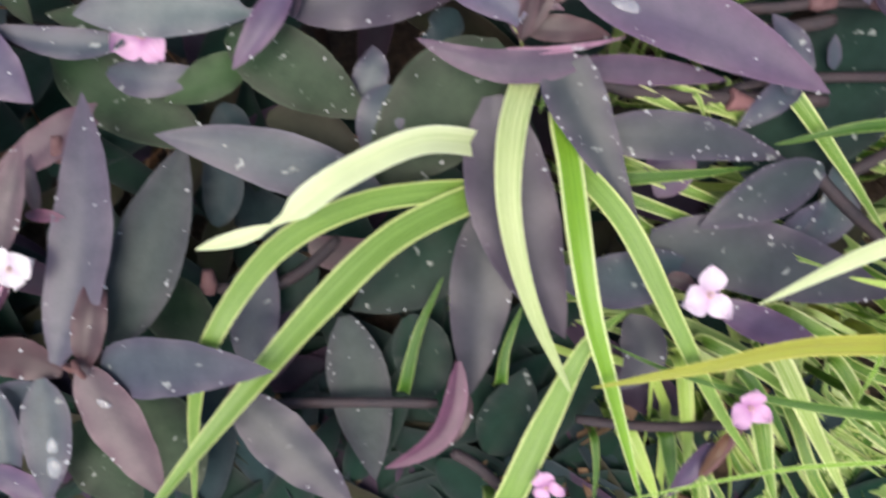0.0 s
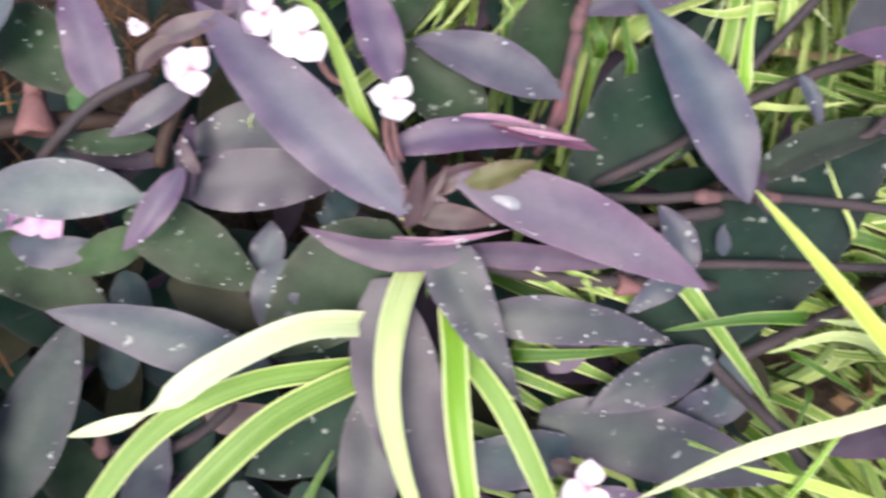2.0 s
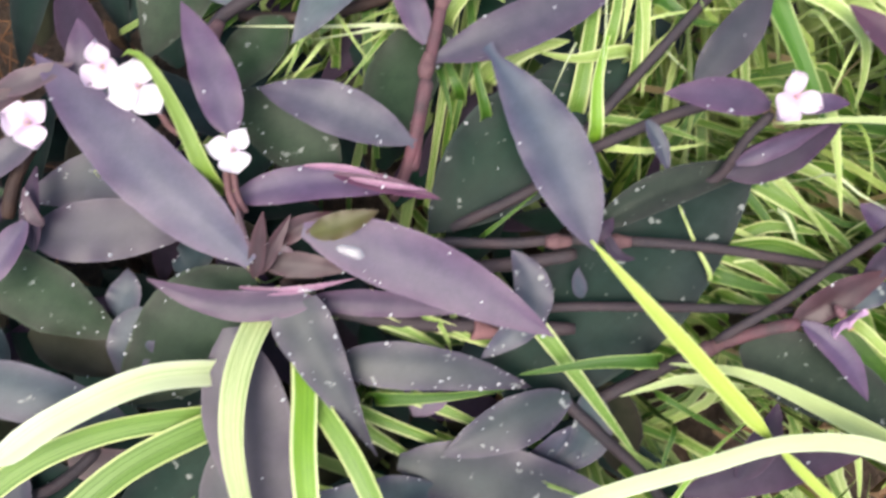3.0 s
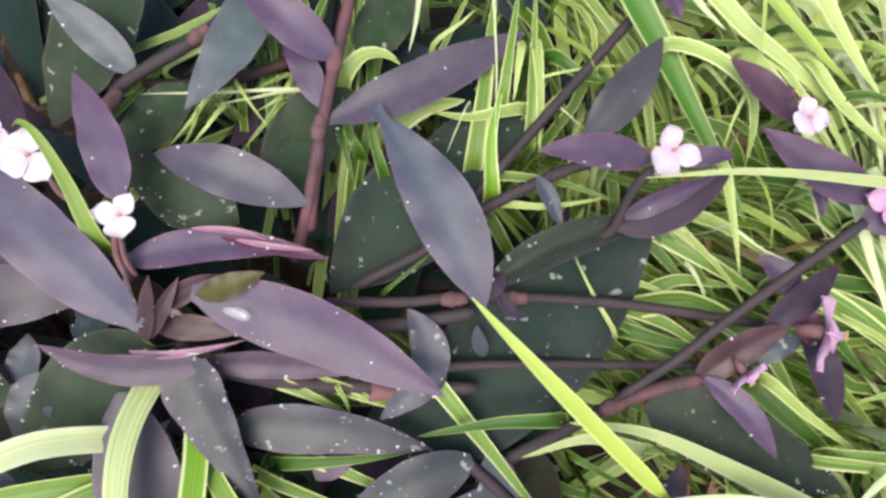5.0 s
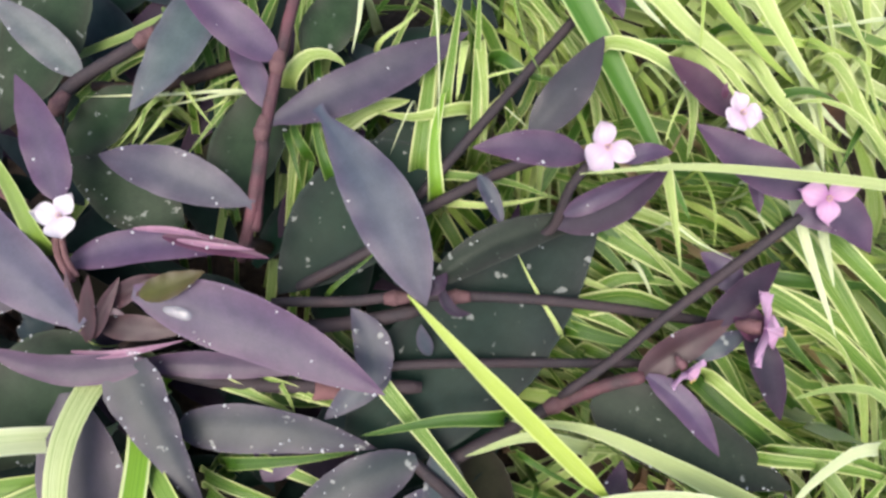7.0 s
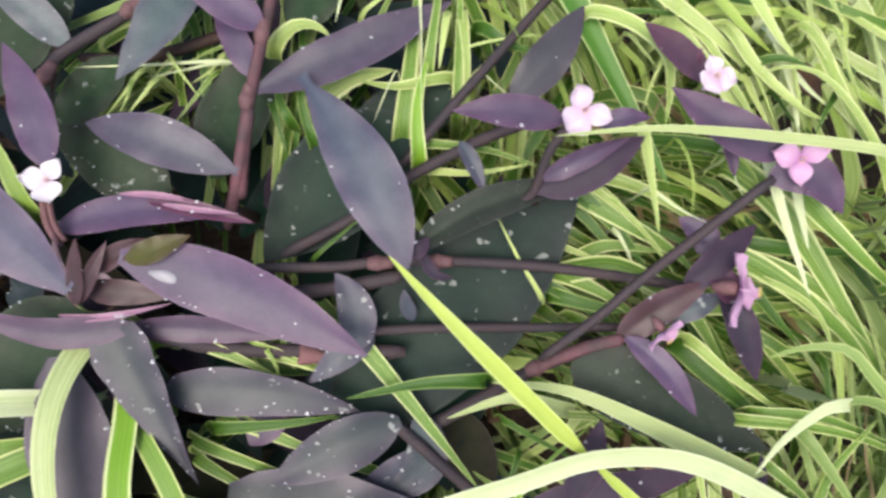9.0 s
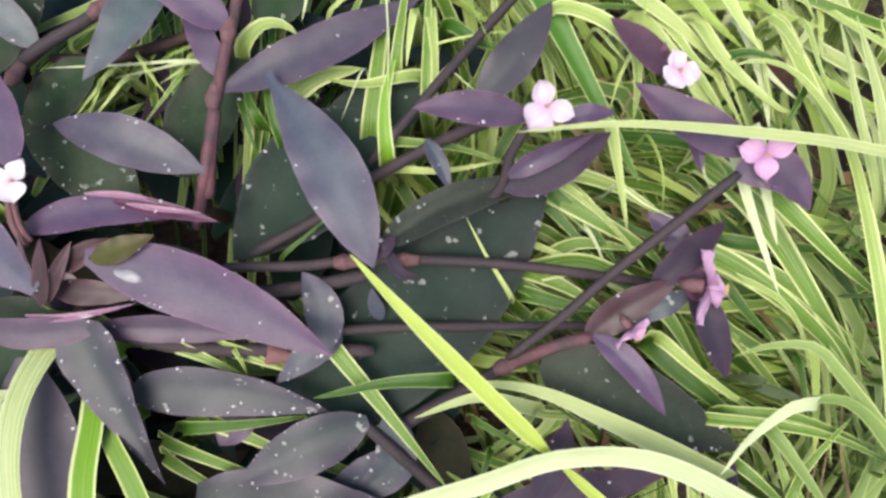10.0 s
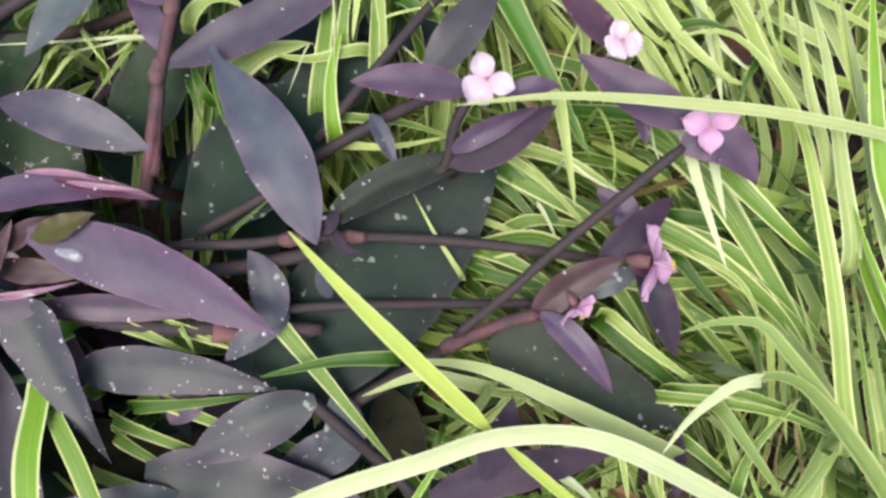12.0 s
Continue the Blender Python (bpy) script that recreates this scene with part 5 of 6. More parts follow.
blade(plant, [(-104.7, 88.1, -19), (-97.1, 76.9, -16), (-89.2, 66.1, -18)], 3.6, "edged2")
blade(plant, [(-117.3, 80.9, -23), (-126.4, 68.3, -20), (-137.1, 57.1, -22)], 5.5, "edged2")
blade(plant, [(-138, 95.4, -22), (-114.9, 105, -18), (-89.3, 114.2, -22)], 4.8, "pale")
blade(plant, [(-53.5, 89.7, -21), (-44.5, 99.6, -18), (-33.9, 100.4, -18), (-26.9, 95.8, -20)], 10.5, "edged2", .2)
blade(plant, [(-28.5, 73.7, -25), (-23.6, 71.3, -22), (-17, 65.4, -24)], 8.5, "edged2")
blade(plant, [(7.8, 48.6, -18), (13.2, 88.1, -16), (18.7, 134.7, -20)], 9.6, "edged")
blade(plant, [(34.6, 62.1, -20), (35.9, 96.6, -18), (37.5, 134.7, -20)], 6.4, "edged")
blade(plant, [(21.1, 79.3, -12), (25, 105, -10), (29.2, 132.6, -14)], 7.3, "edged")
blade(plant, [(-46.9, 55.1, -26), (-52, 65.7, -24), (-55.1, 82.4, -26)], 9.3, "limedark")
blade(plant, [(7.6, 43.8, -24), (45.2, 40.6, -20), (74, 30.9, -16)], 6.4, "edged")
blade(plant, [(18.4, 30.1, -22), (42.2, 28.4, -16), (68.4, 32.1, -14)], 5.3, "pale")
blade(plant, [(73.4, -31.1, -14), (62.1, -12.2, -8), (52.9, 5.9, -6)], 3.1, "pale")
blade(plant, [(-34.5, -12.4, -14), (-23.5, -3, -10), (-8.1, 10, -14)], 3.1, "limedark")
blade(plant, [(-85.7, -50.8, -9), (-69.4, -57, -6), (-49.4, -67, -9)], 8.8, "tuft_striped")
blade(plant, [(-55.4, -52.8, -8), (-51.4, -59.1, -6), (-48.7, -67.3, -8)], 6.2, "tuft_striped")
blade(plant, [(-65.2, -51, -10), (-49, -55.2, -7), (-34, -63.6, -10)], 7.8, "tuft_striped")
blade(plant, [(-83.1, -92.3, -18), (-50.4, -89.9, -14), (-21.7, -86.6, -16)], 6.9, "limedark")
blade(plant, [(-82.1, -85.9, -24), (-56.9, -95.6, -20), (-24.6, -108.4, -18)], 9.1, "edged")
blade(plant, [(-90.8, -105, -16), (-69.1, -117.4, -12), (-54.8, -126.7, -16)], 9.1, "edged")
blade(plant, [(16, 131.2, -10), (17.9, 91.5, -8), (17.1, 57.6, -10)], 1.6, "cream")
blade(plant, [(5.8, 77.2, -14), (0.1, 65, -12), (-5, 52.4, -12)], 1.8, "cream")
blade(plant, [(-34.1, 62.6, -22), (-17.5, 74, -18), (3.8, 78.9, -20)], 12.3, "edged2", .2)
blade(plant, [(-16.5, 130.5, -8), (-18.9, 111.8, -6), (-22.2, 98.4, -8)], 5.2, "cream")
blade(plant, [(37.4, 70.5, -22), (53.4, 86.3, -20), (74, 103.4, -22)], 3.2, "pale")
blade(plant, [(37.3, 88.5, -20), (61.2, 93.8, -18), (81.6, 95.6, -20)], 2.4, "pale")
blade(plant, [(46.7, 76.6, -20), (54.5, 69.8, -18), (62.5, 63.1, -18)], 1.9, "cream")
blade(plant, [(46.1, 101.8, -28), (62, 91.2, -24), (78.7, 88.9, -26)], 12.0, "limedark")
blade(plant, [(50.1, 131.8, -12), (57.3, 104.4, -8), (67.4, 82.7, -10)], 2.1, "lime")
blade(plant, [(-10.6, 104.7, -16), (1.5, 113, -12), (9.4, 120.7, -14)], 4.7, "pale")
blade(plant, [(-90.9, -97.9, -16), (-47.5, -113.1, -10), (-18.2, -123.5, -6), (14.4, -134.2, -4)], 9.1, "edged", .9)
blade(plant, [(38.3, -151.6, 6), (64.7, -109.3, 12), (95.8, -82.1, 10)], 3.6, "lime")
blade(plant, [(83.3, -154.8, 0), (51, -143.3, 6), (17.2, -136.2, 4)], 7.8, "limepale")
blade(plant, [(56.2, -91, -24), (77.8, -102.8, -20), (100.6, -115.1, -22)], 3.9, "limedark")
blade(plant, [(63.5, -107, -26), (58.5, -120.3, -22), (56, -138.3, -24)], 3.9, "limedark")
blade(plant, [(-15.8, -111, -24), (-2, -115.8, -22), (12.6, -119, -24)], 8.4, "limedark")
blade(plant, [(-11.3, -172.8, -4), (3.1, -203.5, 4), (24.7, -245.7, 8)], 9.6, "edged2")
blade(plant, [(35.5, -170.7, 4), (20.6, -195.9, 10), (11.6, -218.7, 8)], 3.2, "lime")
blade(plant, [(42.4, -215.2, 24), (-15, -218.4, 26), (-72.8, -228.9, 26), (-104.9, -238.4, 24)], 2.5, "lime")
blade(plant, [(-13.5, -209.6, -12), (-9.6, -231.4, -8), (-3.3, -253.7, -8)], 11.7, "edged")
blade(plant, [(-51.5, -181.7, -16), (-48.5, -212.2, -12), (-46.1, -245.7, -14)], 9.0, "limepale")
blade(plant, [(-57.6, -217.5, -18), (-55, -233.6, -14), (-51.5, -255.7, -16)], 8.5, "limedark")
blade(plant, [(-78.7, -215.6, -14), (-69.9, -233.6, -8), (-62, -252.9, -8)], 9.5, "limepale")
blade(plant, [(-93.6, -219.2, -16), (-92.6, -235.2, -12), (-93, -254.1, -14)], 3.9, "limedark")
blade(plant, [(-35.7, -173.8, -18), (-11.2, -187.1, -14), (23, -213, -16)], 7.3, "edged")
blade(plant, [(-3, -156.8, -12), (19.5, -168.5, -6), (46.7, -181.4, -8)], 8.2, "edged")
blade(plant, [(9.7, -156.4, -10), (26.3, -164.7, -4), (47.3, -170.9, -6)], 4.3, "pale")
blade(plant, [(0, -194.5, -10), (13.6, -212.5, -4), (47.9, -238.5, -6)], 3.9, "edged2")
blade(plant, [(-22.1, -183.8, -22), (-5.2, -206.1, -18), (9.1, -231, -20)], 6.8, "limedark")
blade(plant, [(23.9, -181, -12), (37.5, -202.7, -8), (55.1, -227.1, -10)], 7.2, "edged")
blade(plant, [(-121.8, 76.7, -22), (-124.6, 66.3, -19), (-130, 56.9, -21)], 4.5, "edged")
blade(plant, [(-110, 76.9, -23), (-118.3, 66.4, -20), (-126.6, 57.6, -22)], 5, "pale")
blade(plant, [(-34.8, 44.3, -18), (-39.9, 63.8, -14), (-41.5, 84.2, -16)], 7.7, "limedark")
blade(plant, [(30.8, 74.4, -18), (5.5, 69.7, -14), (-13, 73.1, -16)], 10.3, "edged2")
blade(plant, [(16.1, 35.1, -14), (15.6, 59.7, -10), (21.1, 85.2, -12)], 10.2, "lime")
blade(plant, [(-82.2, 80, -25), (-92.2, 67.3, -22), (-103.6, 54.1, -24)], 4.5, "edged")
blade(plant, [(-57.1, 67, -29), (-52.5, 51.6, -26), (-49.6, 39.5, -28)], 7, "limedark")
blade(plant, [(-77.2, 92.7, -27), (-87.3, 89.3, -24), (-100.1, 83.7, -26)], 4.2, "edged")
blade(plant, [(-79.4, 89.9, -27), (-84.6, 81.1, -24), (-96, 74.7, -26)], 4, "edged2")

plant = clump(CLUMP_RIGHT, "dense tuft of cream-striped grassy blades leaning over mulch")
blade(plant, [(253, -49.6, 24), (240.1, -8.4, 30), (233, 43.2, 30), (227.7, 85.6, 24)], 7.2, "silvery")
blade(plant, [(254.1, -134.9, 4), (245.5, -84.6, 10), (239.6, -41.1, 12), (239.1, -12.5, 8)], 3.0, "edged")
blade(plant, [(260.3, -125.1, 4), (249.4, -79.4, 12), (242.3, -36.3, 14), (240.2, 4.2, 10)], 3.4, "sage")
blade(plant, [(262.9, -109.9, 6), (252.8, -69.6, 14), (245.9, -31.5, 16), (243.8, 4.0, 12)], 4.6, "limedark")
blade(plant, [(257.0, -139.3, -8), (248.5, -102.1, -2), (244.0, -66.8, 0), (244.2, -37.3, -4)], 4.2, "sage")
blade(plant, [(263.4, -138.6, -6), (254.3, -106.6, 0), (248.7, -71.5, 2), (246.7, -47.0, 0)], 2.6, "edged2")
blade(plant, [(266.1, -136.4, 0), (257.7, -100.1, 6), (252.8, -60.9, 8), (250.8, -22.3, 6)], 3.2, "edged")
blade(plant, [(252.8, -140.7, -12), (249.1, -113.8, -8), (248.7, -86.2, -10)], 3.6, "limedark")
blade(plant, [(235.3, -74.2, -16), (229.9, -52.9, -12), (224.7, -32.4, -14)], 2.4, "edged2")
blade(plant, [(239.3, -111.8, -20), (233.1, -87.2, -16), (230.7, -64.0, -18)], 3.0, "sage")
blade(plant, [(231.4, -117.0, -20), (224.3, -92.3, -16), (222.4, -63.9, -18)], 2.6, "edged")
blade(plant, [(254, -68.9, 18), (237.5, -31.1, 24), (230.2, 5.5, 26), (229.3, 37.7, 24)], 6.9, "lime")
blade(plant, [(180.6, 19.1, 6), (196.5, 0.1, 14), (212.7, -16.8, 14), (233, -32.8, 8)], 10.1, "edged", .3)
blade(plant, [(233.9, -106.8, 16), (229.3, -81.9, 22), (225.2, -49.1, 26), (220.7, -14.8, 26), (214.5, 23.1, 24), (206.6, 44.3, 22), (193.5, 63.9, 18), (181.4, 70.8, 13), (168.2, 69.2, 8)], 7.4, "edged2", .45)
blade(plant, [(158, 95.5, -6), (170.4, 72.8, 2), (191.4, 52.1, 4), (202.6, 50.3, 0)], 9.9, "pale")
blade(plant, [(134.2, 98.9, -14), (153.1, 73.5, -8), (168, 52.8, -8), (175.8, 30, -10)], 11.3, "pale")
blade(plant, [(193.4, 92.5, 0), (201.3, 64.9, 10), (214.3, 37.9, 12), (237.1, 16.5, 8)], 9.7, "edged2")
blade(plant, [(171.1, 75.8, 0), (181.4, 76.2, 6), (193.4, 71, 6)], 9.8, "limedark")
blade(plant, [(165.7, 31.7, -20), (189.5, 7.1, -14), (219.5, -42.6, -14), (238.8, -74.6, -18)], 13.0, "edged")
blade(plant, [(157.2, -7.7, -20), (186.5, -24, -14), (219.3, -53, -14), (238.7, -85, -18)], 12.0, "edged")
blade(plant, [(86.1, -19.8, -30), (112.5, -17.5, -22), (143.7, -36.6, -20), (165.2, -69.3, -24)], 11.8, "edged")
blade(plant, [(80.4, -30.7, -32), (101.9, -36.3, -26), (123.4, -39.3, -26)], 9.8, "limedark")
blade(plant, [(89.6, 21.6, -34), (113.3, 6.8, -26), (139.9, -9.9, -26), (150.9, -20.9, -28)], 11.9, "edged")
blade(plant, [(98, 29.7, -34), (127, 20, -26), (156.1, 0.6, -26)], 9.8, "edged2")
blade(plant, [(92, -14.4, -38), (108.1, -6.5, -30), (134.9, -9.8, -28)], 9.9, "edged")
blade(plant, [(138.9, -52.8, -24), (153.3, -68.2, -18), (184.2, -94.9, -18)], 12.7, "limedark")
blade(plant, [(245.5, -120.7, 24), (220.4, -84.6, 30), (201.2, -61.2, 34), (191.5, -50.6, 34), (176.3, -50.2, 30), (162.4, -55, 26)], 5.4, "sage", .2)
blade(plant, [(168.8, -83.3, 0), (196.8, -85.2, 4), (237.3, -101.4, 0)], 5.9, "edged")
blade(plant, [(194.6, -125.3, 2), (188.6, -104.3, 6), (182.9, -85.5, 2)], 6.4, "sage")
blade(plant, [(219.9, -135.7, -6), (230.8, -111.9, -2), (239.4, -92.4, -4)], 7.0, "sage")
blade(plant, [(188.9, -132, 4), (197.4, -108.7, 8), (220.1, -85.1, 6)], 7.3, "edged")
blade(plant, [(101, 129.5, -6), (111.9, 116.4, -4), (120.9, 107.6, -4)], 7.2, "cream", .3)
blade(plant, [(108.5, 134.8, -10), (131.8, 108.7, -6), (151.9, 91.6, -5), (174.3, 70.8, -8)], 9.8, "pale", .3)
blade(plant, [(135.2, 130.1, -8), (153.7, 107.8, -3), (164.7, 94.2, -2), (181.9, 80.2, -6)], 9.8, "limepale", .3)
blade(plant, [(155.5, 128.9, 2), (167.3, 105, 6), (176.2, 87.1, 8), (184.5, 76.4, 6)], 9.9, "pale", .3)
blade(plant, [(182.9, 83.5, 2), (186.8, 64.3, 4), (192.1, 44.7, 0)], 6.0, "pale")
blade(plant, [(95.7, 101.6, -6), (113.9, 93.8, 2), (127.5, 79.1, 6), (129.4, 62.9, 6), (128.2, 47.2, 2)], 7.5, "edged2", .2)
blade(plant, [(129.6, 81.6, 0), (121.5, 64.7, 3), (118.3, 52.5, 0)], 3.8, "pale")
blade(plant, [(135.6, 126.5, 2), (134.5, 103.2, 4), (133.2, 90, 2)], 4.0, "limepale")
blade(plant, [(106.1, 102.5, -16), (123.4, 104, -12), (150.4, 101, -14)], 5.8, "limedark")
blade(plant, [(114.2, 93.5, -12), (122.1, 84.4, -10), (130.6, 75.1, -12)], 4.2, "pale")
blade(plant, [(152, 105.6, -18), (171.5, 104.6, -14), (194.1, 101.1, -12), (224.1, 91, -14)], 6.9, "limepale")
blade(plant, [(152.8, 112.8, -20), (178.7, 108.9, -18), (210.6, 98.7, -18)], 5.3, "limedark")
blade(plant, [(192, 128.8, 2), (201.4, 105.2, 5), (208.6, 91, 4)], 9.0, "edged2")
blade(plant, [(230.6, 115.8, -20), (210.7, 113.1, -18), (191.7, 111.1, -20)], 3.7, "cream")
blade(plant, [(188.4, 102.1, -6), (201.5, 84.4, -2), (216.6, 65.6, -4)], 6.1, "limepale")
blade(plant, [(190.1, 128.5, -4), (192.9, 109.3, 0), (196.5, 94.6, -2)], 4.6, "pale")
blade(plant, [(167.8, 73.7, -12), (173.7, 59.9, -8), (181.8, 45.1, -10)], 6.3, "pale")
blade(plant, [(180.1, 76.4, 0), (193, 61.8, 4), (201.4, 54.3, 4)], 5.5, "cream", .3)
blade(plant, [(213, 73.4, 2), (199.8, 54, 6), (194.9, 41.8, 4)], 8.5, "limedark")
blade(plant, [(183.1, 64.8, -14), (190.2, 52.9, -10), (203, 40.8, -12)], 4.7, "limedark")
blade(plant, [(156.9, 73.4, -8), (165.7, 59.5, -4), (175.3, 43.4, -6)], 7.6, "edged2")
blade(plant, [(154, 72, -12), (160.5, 58.1, -8), (168.4, 45.5, -10)], 5.6, "pale")
blade(plant, [(143.8, 97.3, -10), (159, 76.6, -6), (172.7, 65.9, -8)], 8.1, "edged2")
blade(plant, [(158.8, 94.8, -4), (168.6, 73.4, 0), (174.4, 57.9, 2), (179.9, 43.4, 0)], 3.2, "pale")
blade(plant, [(177.4, 94.3, -4), (184.6, 69.9, 2), (189.7, 41.9, 0)], 7.5, "cream", .3)
blade(plant, [(190.7, 91.2, 4), (204.5, 67.8, 8), (215, 50.2, 8)], 6.8, "edged2")
blade(plant, [(202, 90.2, 6), (208.4, 65.9, 10), (215.7, 51.9, 8)], 5.3, "edged2")
blade(plant, [(223.3, 5.8, 24), (214.1, 44, 28), (209.2, 86.1, 24)], 7.7, "silvery")
blade(plant, [(231.9, -26.4, 24), (226, 9.7, 30), (220, 49.7, 32), (214.1, 84.6, 28)], 8.0, "silvery")
blade(plant, [(240.3, 16.9, 24), (231, 48.1, 28), (225.9, 85.6, 24)], 7.7, "pale")
blade(plant, [(245.4, -17.5, 34), (235.9, 8.6, 40), (232.6, 40.6, 42), (234.2, 80.5, 38)], 9.1, "lime")
blade(plant, [(250.7, -58.7, 24), (234.5, -19.6, 30), (228.7, 5.4, 28)], 5.9, "lime")
blade(plant, [(168.2, -11.8, -22), (200, -24.2, -16), (224.5, -47.9, -14), (245.3, -72, -18)], 8.9, "edged")
blade(plant, [(166.5, -15.8, -26), (191, -25.5, -20), (211.2, -42.8, -19), (234.3, -67.2, -22)], 9.0, "edged")
blade(plant, [(176.1, -24.1, -32), (190.7, -43.2, -28), (203.3, -57.1, -30)], 8.1, "limedark")
blade(plant, [(198, 6.3, -24), (217.4, 1.7, -20), (241.6, -4.4, -22)], 13.2, "limepale")
blade(plant, [(174.7, -6.5, -26), (202.4, -9.8, -22), (239.8, -11.7, -24)], 9.1, "limedark")
blade(plant, [(176.8, -22.5, -16), (198.4, -34.4, -12), (208.4, -51.3, -12), (212, -71, -14)], 4.1, "edged2")
blade(plant, [(141.1, -51.2, -8), (157.7, -66.2, -4), (185.5, -86.7, -6)], 7.1, "edged2")
blade(plant, [(161.3, -86.4, 0), (188.8, -88.4, 6), (215.2, -94.8, 6), (242.3, -107.9, 2)], 5.9, "edged")
blade(plant, [(182.6, -88.7, 10), (195.1, -107, 14), (210.9, -130.5, 12)], 8.1, "sage")
blade(plant, [(211.3, -129.8, 14), (221.3, -115.5, 18), (232.1, -103.2, 16)], 8.0, "sage", .3)
blade(plant, [(170.4, -105.2, 2), (183.6, -116.5, 6), (197.4, -130.8, 4)], 7.4, "edged")
blade(plant, [(199.9, -131.1, 10), (196.9, -122, 12), (194.7, -113, 10)], 4.3, "lime")
blade(plant, [(144.4, -110.8, -10), (146, -122.5, -6), (148, -136, -8)], 5.6, "edged2")
blade(plant, [(159.3, -110.4, -8), (160.6, -122, -4), (162.7, -136.6, -6)], 9.2, "edged2")
blade(plant, [(116.6, -121.6, -4), (124.7, -126.7, 0), (133.6, -136.3, -2)], 7.1, "cream")
blade(plant, [(217, -53.9, -24), (217.6, -79.9, -20), (217.2, -112.1, -22)], 4.8, "limepale")
blade(plant, [(223, -59.6, -26), (223.6, -85.6, -22), (225.9, -115.4, -24)], 4.3, "pale")
blade(plant, [(211.1, -62.1, -26), (213.2, -82.9, -22), (214.9, -110, -24)], 4.3, "limedark")
blade(plant, [(210.5, -144, -22), (211.9, -123.8, -17), (219.6, -105, -20)], 2.4, "straw")
blade(plant, [(221, -144.1, -22), (217.7, -121.3, -17), (224.4, -99.8, -20)], 2.1, "straw")
blade(plant, [(230.3, -132.2, -18), (226.3, -105.1, -15), (228.9, -79.7, -18)], 2.1, "straw")
blade(plant, [(126.9, 51.4, -22), (134.4, 66.2, -18), (148.1, 79.5, -20)], 2.1, "straw")
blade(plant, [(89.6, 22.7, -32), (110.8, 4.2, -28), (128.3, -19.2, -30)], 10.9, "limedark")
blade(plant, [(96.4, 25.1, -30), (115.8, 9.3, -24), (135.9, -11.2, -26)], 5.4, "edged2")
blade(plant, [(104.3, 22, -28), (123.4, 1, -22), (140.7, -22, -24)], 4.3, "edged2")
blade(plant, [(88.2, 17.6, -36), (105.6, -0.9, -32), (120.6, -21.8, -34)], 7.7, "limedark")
blade(plant, [(110.6, 1.4, -26), (115.9, -8.2, -22), (120.7, -20.3, -24)], 3.8, "cream")
blade(plant, [(76.8, -3.5, -36), (97.1, -11.2, -30), (112, -18.1, -30)], 6.0, "pale")
blade(plant, [(120.8, 18.6, 0), (132.3, 9.8, 4), (147.4, 2.1, 4)], 2.5, "cream")
blade(plant, [(138.2, 42.8, -12), (143.8, 25.4, -8), (143.6, 3.8, -10)], 2.6, "limepale")
blade(plant, [(158.1, 33, -2), (159.9, 21.7, 2), (164.2, 12.5, 2)], 3.0, "cream")
blade(plant, [(160.4, 34.5, -4), (167.9, 26.3, 0), (172.8, 17.7, -2)], 4.5, "limepale")
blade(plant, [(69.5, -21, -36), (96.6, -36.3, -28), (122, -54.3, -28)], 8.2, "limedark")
blade(plant, [(77.9, -18.3, -34), (102, -28.1, -26), (124.6, -43.4, -26)], 9.8, "edged")
blade(plant, [(123.9, -21.8, -28), (133.9, -29.9, -24), (144.8, -42.3, -26)], 3.8, "edged2")
blade(plant, [(91.3, -42.1, -34), (112.6, -52.8, -28), (133.9, -74.9, -28)], 6.6, "edged")
blade(plant, [(129.2, -62.1, -14), (141.1, -74.6, -10), (150.6, -97.5, -8)], 5.2, "edged2")
dead_leaf([(195.2, 80.2, -20), (202.7, 69.8, -16), (210.6, 63.3, -20)], 13.1, "brown", "curled russet dead leaf caught in striped grass")
dead_leaf([(-366.3, 18, -26), (-356.1, 7.6, -24), (-344.4, 2.7, -26)], 10.7, "dry", "tan dry leaf scrap on brown litter")
dead_leaf([(-356.3, 15.3, -22), (-347.5, 10.2, -20), (-341.6, 1.9, -24)], 5.3, "dry", "thin tan sliver of bark on brown litter")
dead_leaf([(-389.5, -5.3, -26), (-380.3, -3.8, -24), (-370.7, -1.5, -26)], 8.0, "dry", "tan papery leaf scrap on brown litter")
dead_leaf([(-290.9, 25.8, -16), (-286.4, 28.3, -14), (-281.2, 31.5, -18)], 7.8, "leafgreen", "torn bright green leaf scrap lying on stems")

needles([
    [(-369.2, 48.6, -20), (-372.1, 29.5, -18), (-379.6, 10.1, -22)],
    [(-366.9, 49.4, -20), (-370.1, 30.7, -18), (-378, 11.7, -22)],
    [(-365.3, 48.5, -20), (-368.3, 29, -18), (-375.9, 9.2, -22)],
    [(-363.2, 50, -20), (-366.4, 32.1, -18), (-374, 13.9, -22)],
    [(-361.5, 47.1, -20), (-364.5, 32.1, -18), (-372.2, 17, -22)],
    [(-364.3, 42.4, -20), (-368.6, 28.7, -18), (-377.5, 14.8, -22)],
    [(-359.6, 49.1, -20), (-363, 35.2, -18), (-370.8, 21.2, -22)],
    [(-368.2, 43.6, -20), (-369.2, 27, -18), (-374.9, 10.2, -22)],
], "upright bundle of rust-brown pine needles caught among dark stems")
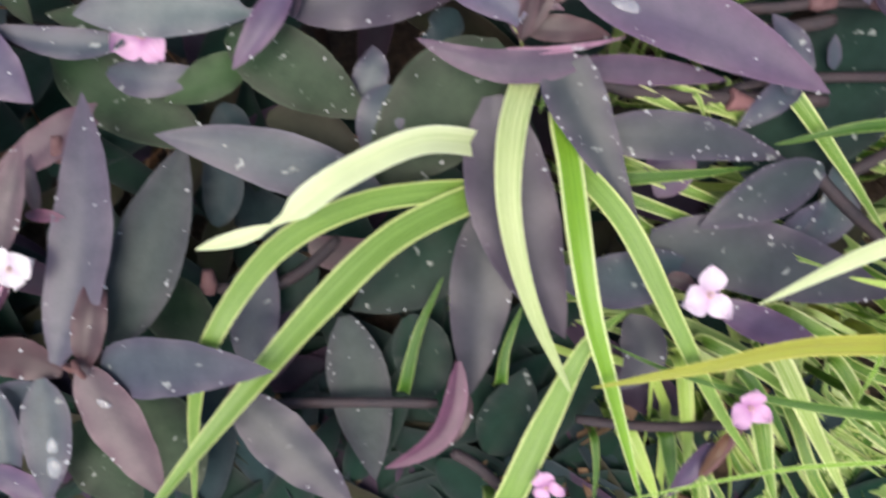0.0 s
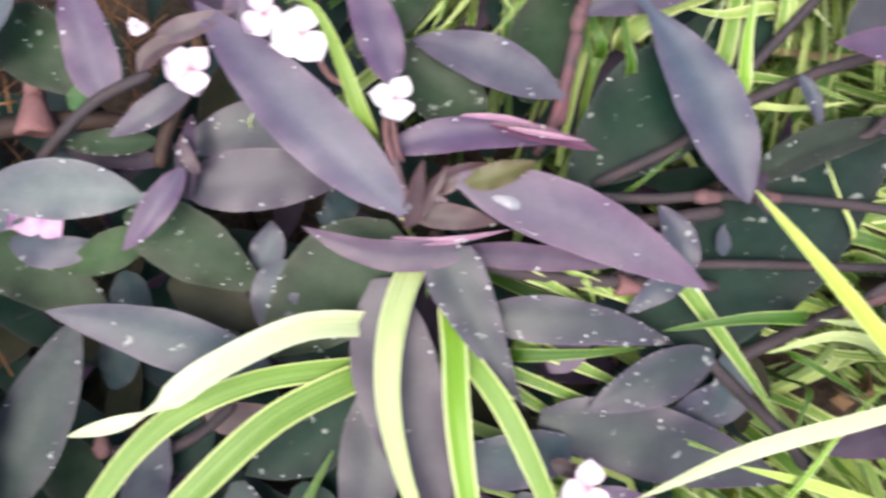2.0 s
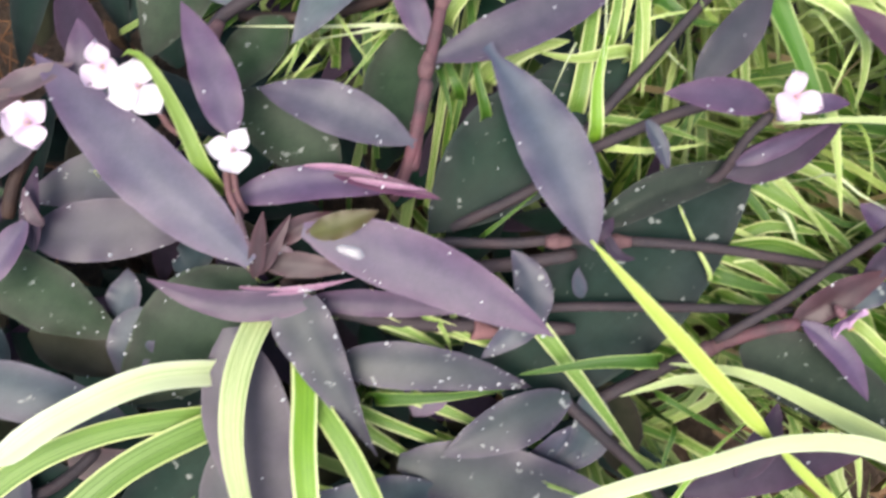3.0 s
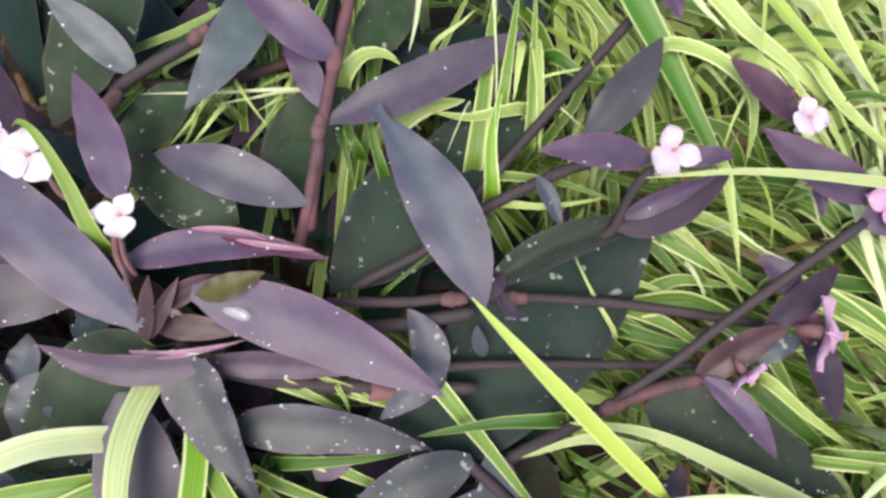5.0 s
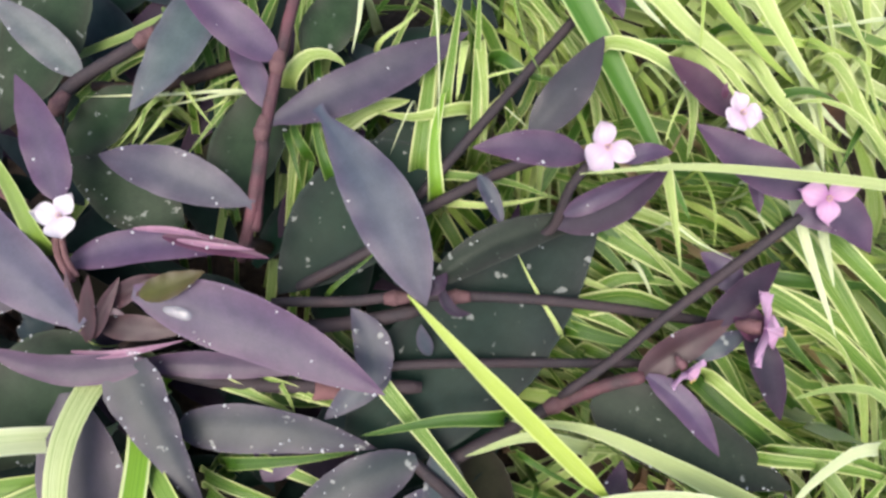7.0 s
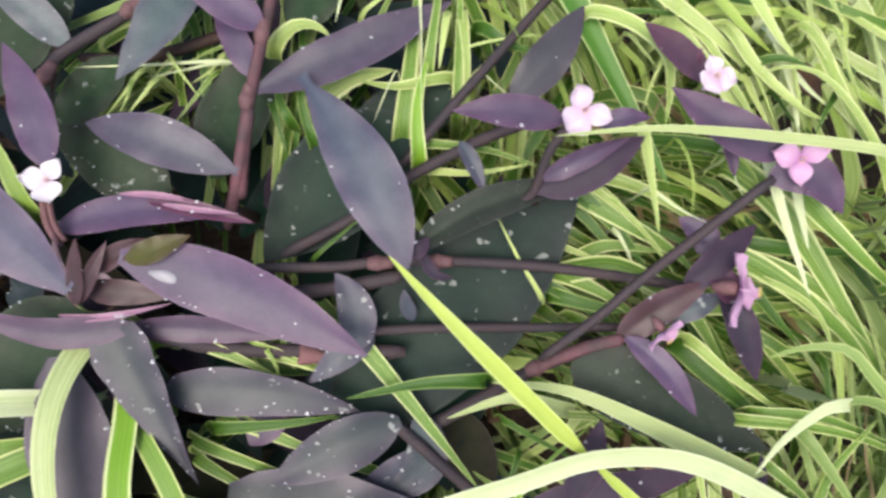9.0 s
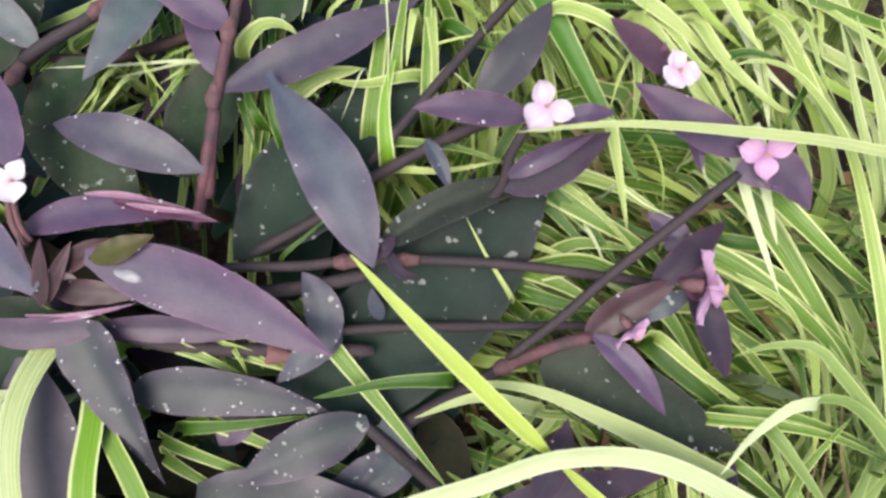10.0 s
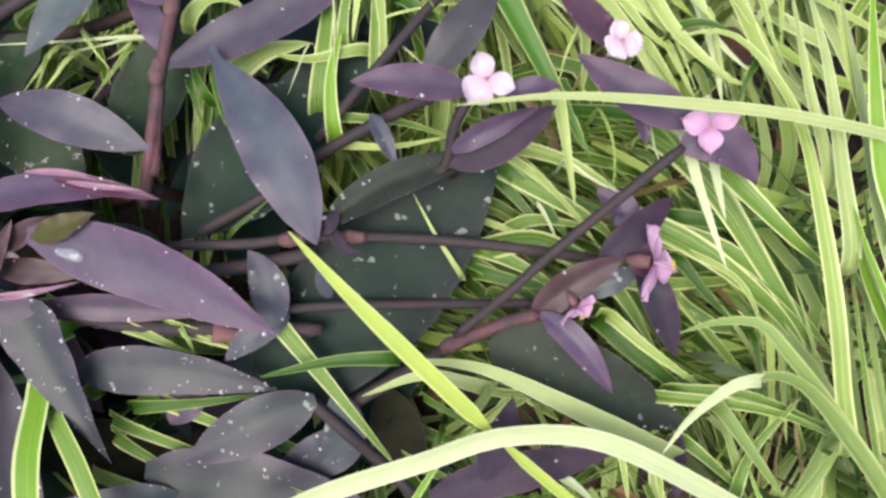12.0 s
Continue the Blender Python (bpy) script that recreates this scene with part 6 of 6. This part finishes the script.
needles([
    [(-417.1, 22.7, -20), (-410.2, 17.9, -18), (-408.5, 12.9, -22)],
    [(-420.3, 19.5, -20), (-412.8, 17.9, -18), (-410.5, 16, -22)],
    [(-381.2, -17.7, -20), (-371.6, -16, -18), (-366.7, -15.1, -22)],
    [(-425.1, 17.3, -20), (-417.5, 14.4, -18), (-415.3, 11.2, -22)],
    [(-429.8, 15.7, -20), (-421.3, 18.9, -18), (-418.2, 22, -22)],
    [(-326.5, 33.3, -20), (-323.6, 24.4, -18), (-324.4, 15.2, -22)],
    [(-329.8, 18.4, -20), (-323.7, 19.5, -18), (-321.3, 20.5, -22)],
    [(-427.5, 24.9, -20), (-416.8, 22.1, -18), (-411.5, 19.1, -22)],
], "loose rust-brown pine needles scattered over dark litter")
plant = clump((170, -20, -60), "thick clump of arching green blades with cream edges")
tuft(plant, 54, (80, 240, -90, 60), -32, 14, (-75, -30), 3, single=True, tones=(0, 0, 0, 0, 0, 0, 1, 1, 2, 2, 2, 4, 5, 5, 7))
plant = clump((150, 110, -60), "clump of drooping striped blades behind the purple shoots")
tuft(plant, 20, (20, 260, 40, 190), -55, 22, (-75, -22), 4, single=True, tones=(0, 0, 1, 1, 3, 3, 4, 6))
tuft(plant, 8, (-140, -30, 45, 125), 62, 22, (-44, -30), 21, arch=16, single=True, tones=(0, 0, 1, 2, 5))
tuft(plant, 10, (140, 260, 70, 180), -62, 12, (-48, -22), 12, single=True, tones=(1, 3, 3, 4, 6, 6))
tuft(plant, 20, (-150, 60, 30, 190), 70, 35, (-95, -48), 8, tones=(0, 0, 2, 2, 2, 4))
tuft(plant, 28, (0, 420, 180, 340), 40, 60, (-90, -30), 13)
plant = clump((300, 0, -60), "tall upright tuft of pale yellow-green striped blades")
tuft(plant, 26, (215, 380, -220, 200), 96, 10, (-55, 4), 6, single=True, tones=(1, 1, 3, 3, 4, 5, 6, 6))
tuft(plant, 36, (360, 620, -340, 300), 60, 60, (-70, 0), 12)
plant = clump((90, -180, -60), "tangled low clump of narrow striped blades")
tuft(plant, 28, (-60, 240, -260, -60), -25, 40, (-90, -38), 7, single=True)
tuft(plant, 14, (-60, 160, -60, 60), -35, 25, (-110, -60), 9)
tuft(plant, 30, (-110, 140, -360, -150), -30, 45, (-70, -22), 10)
tuft(plant, 24, (60, 460, -460, -240), 20, 70, (-50, 0), 14)
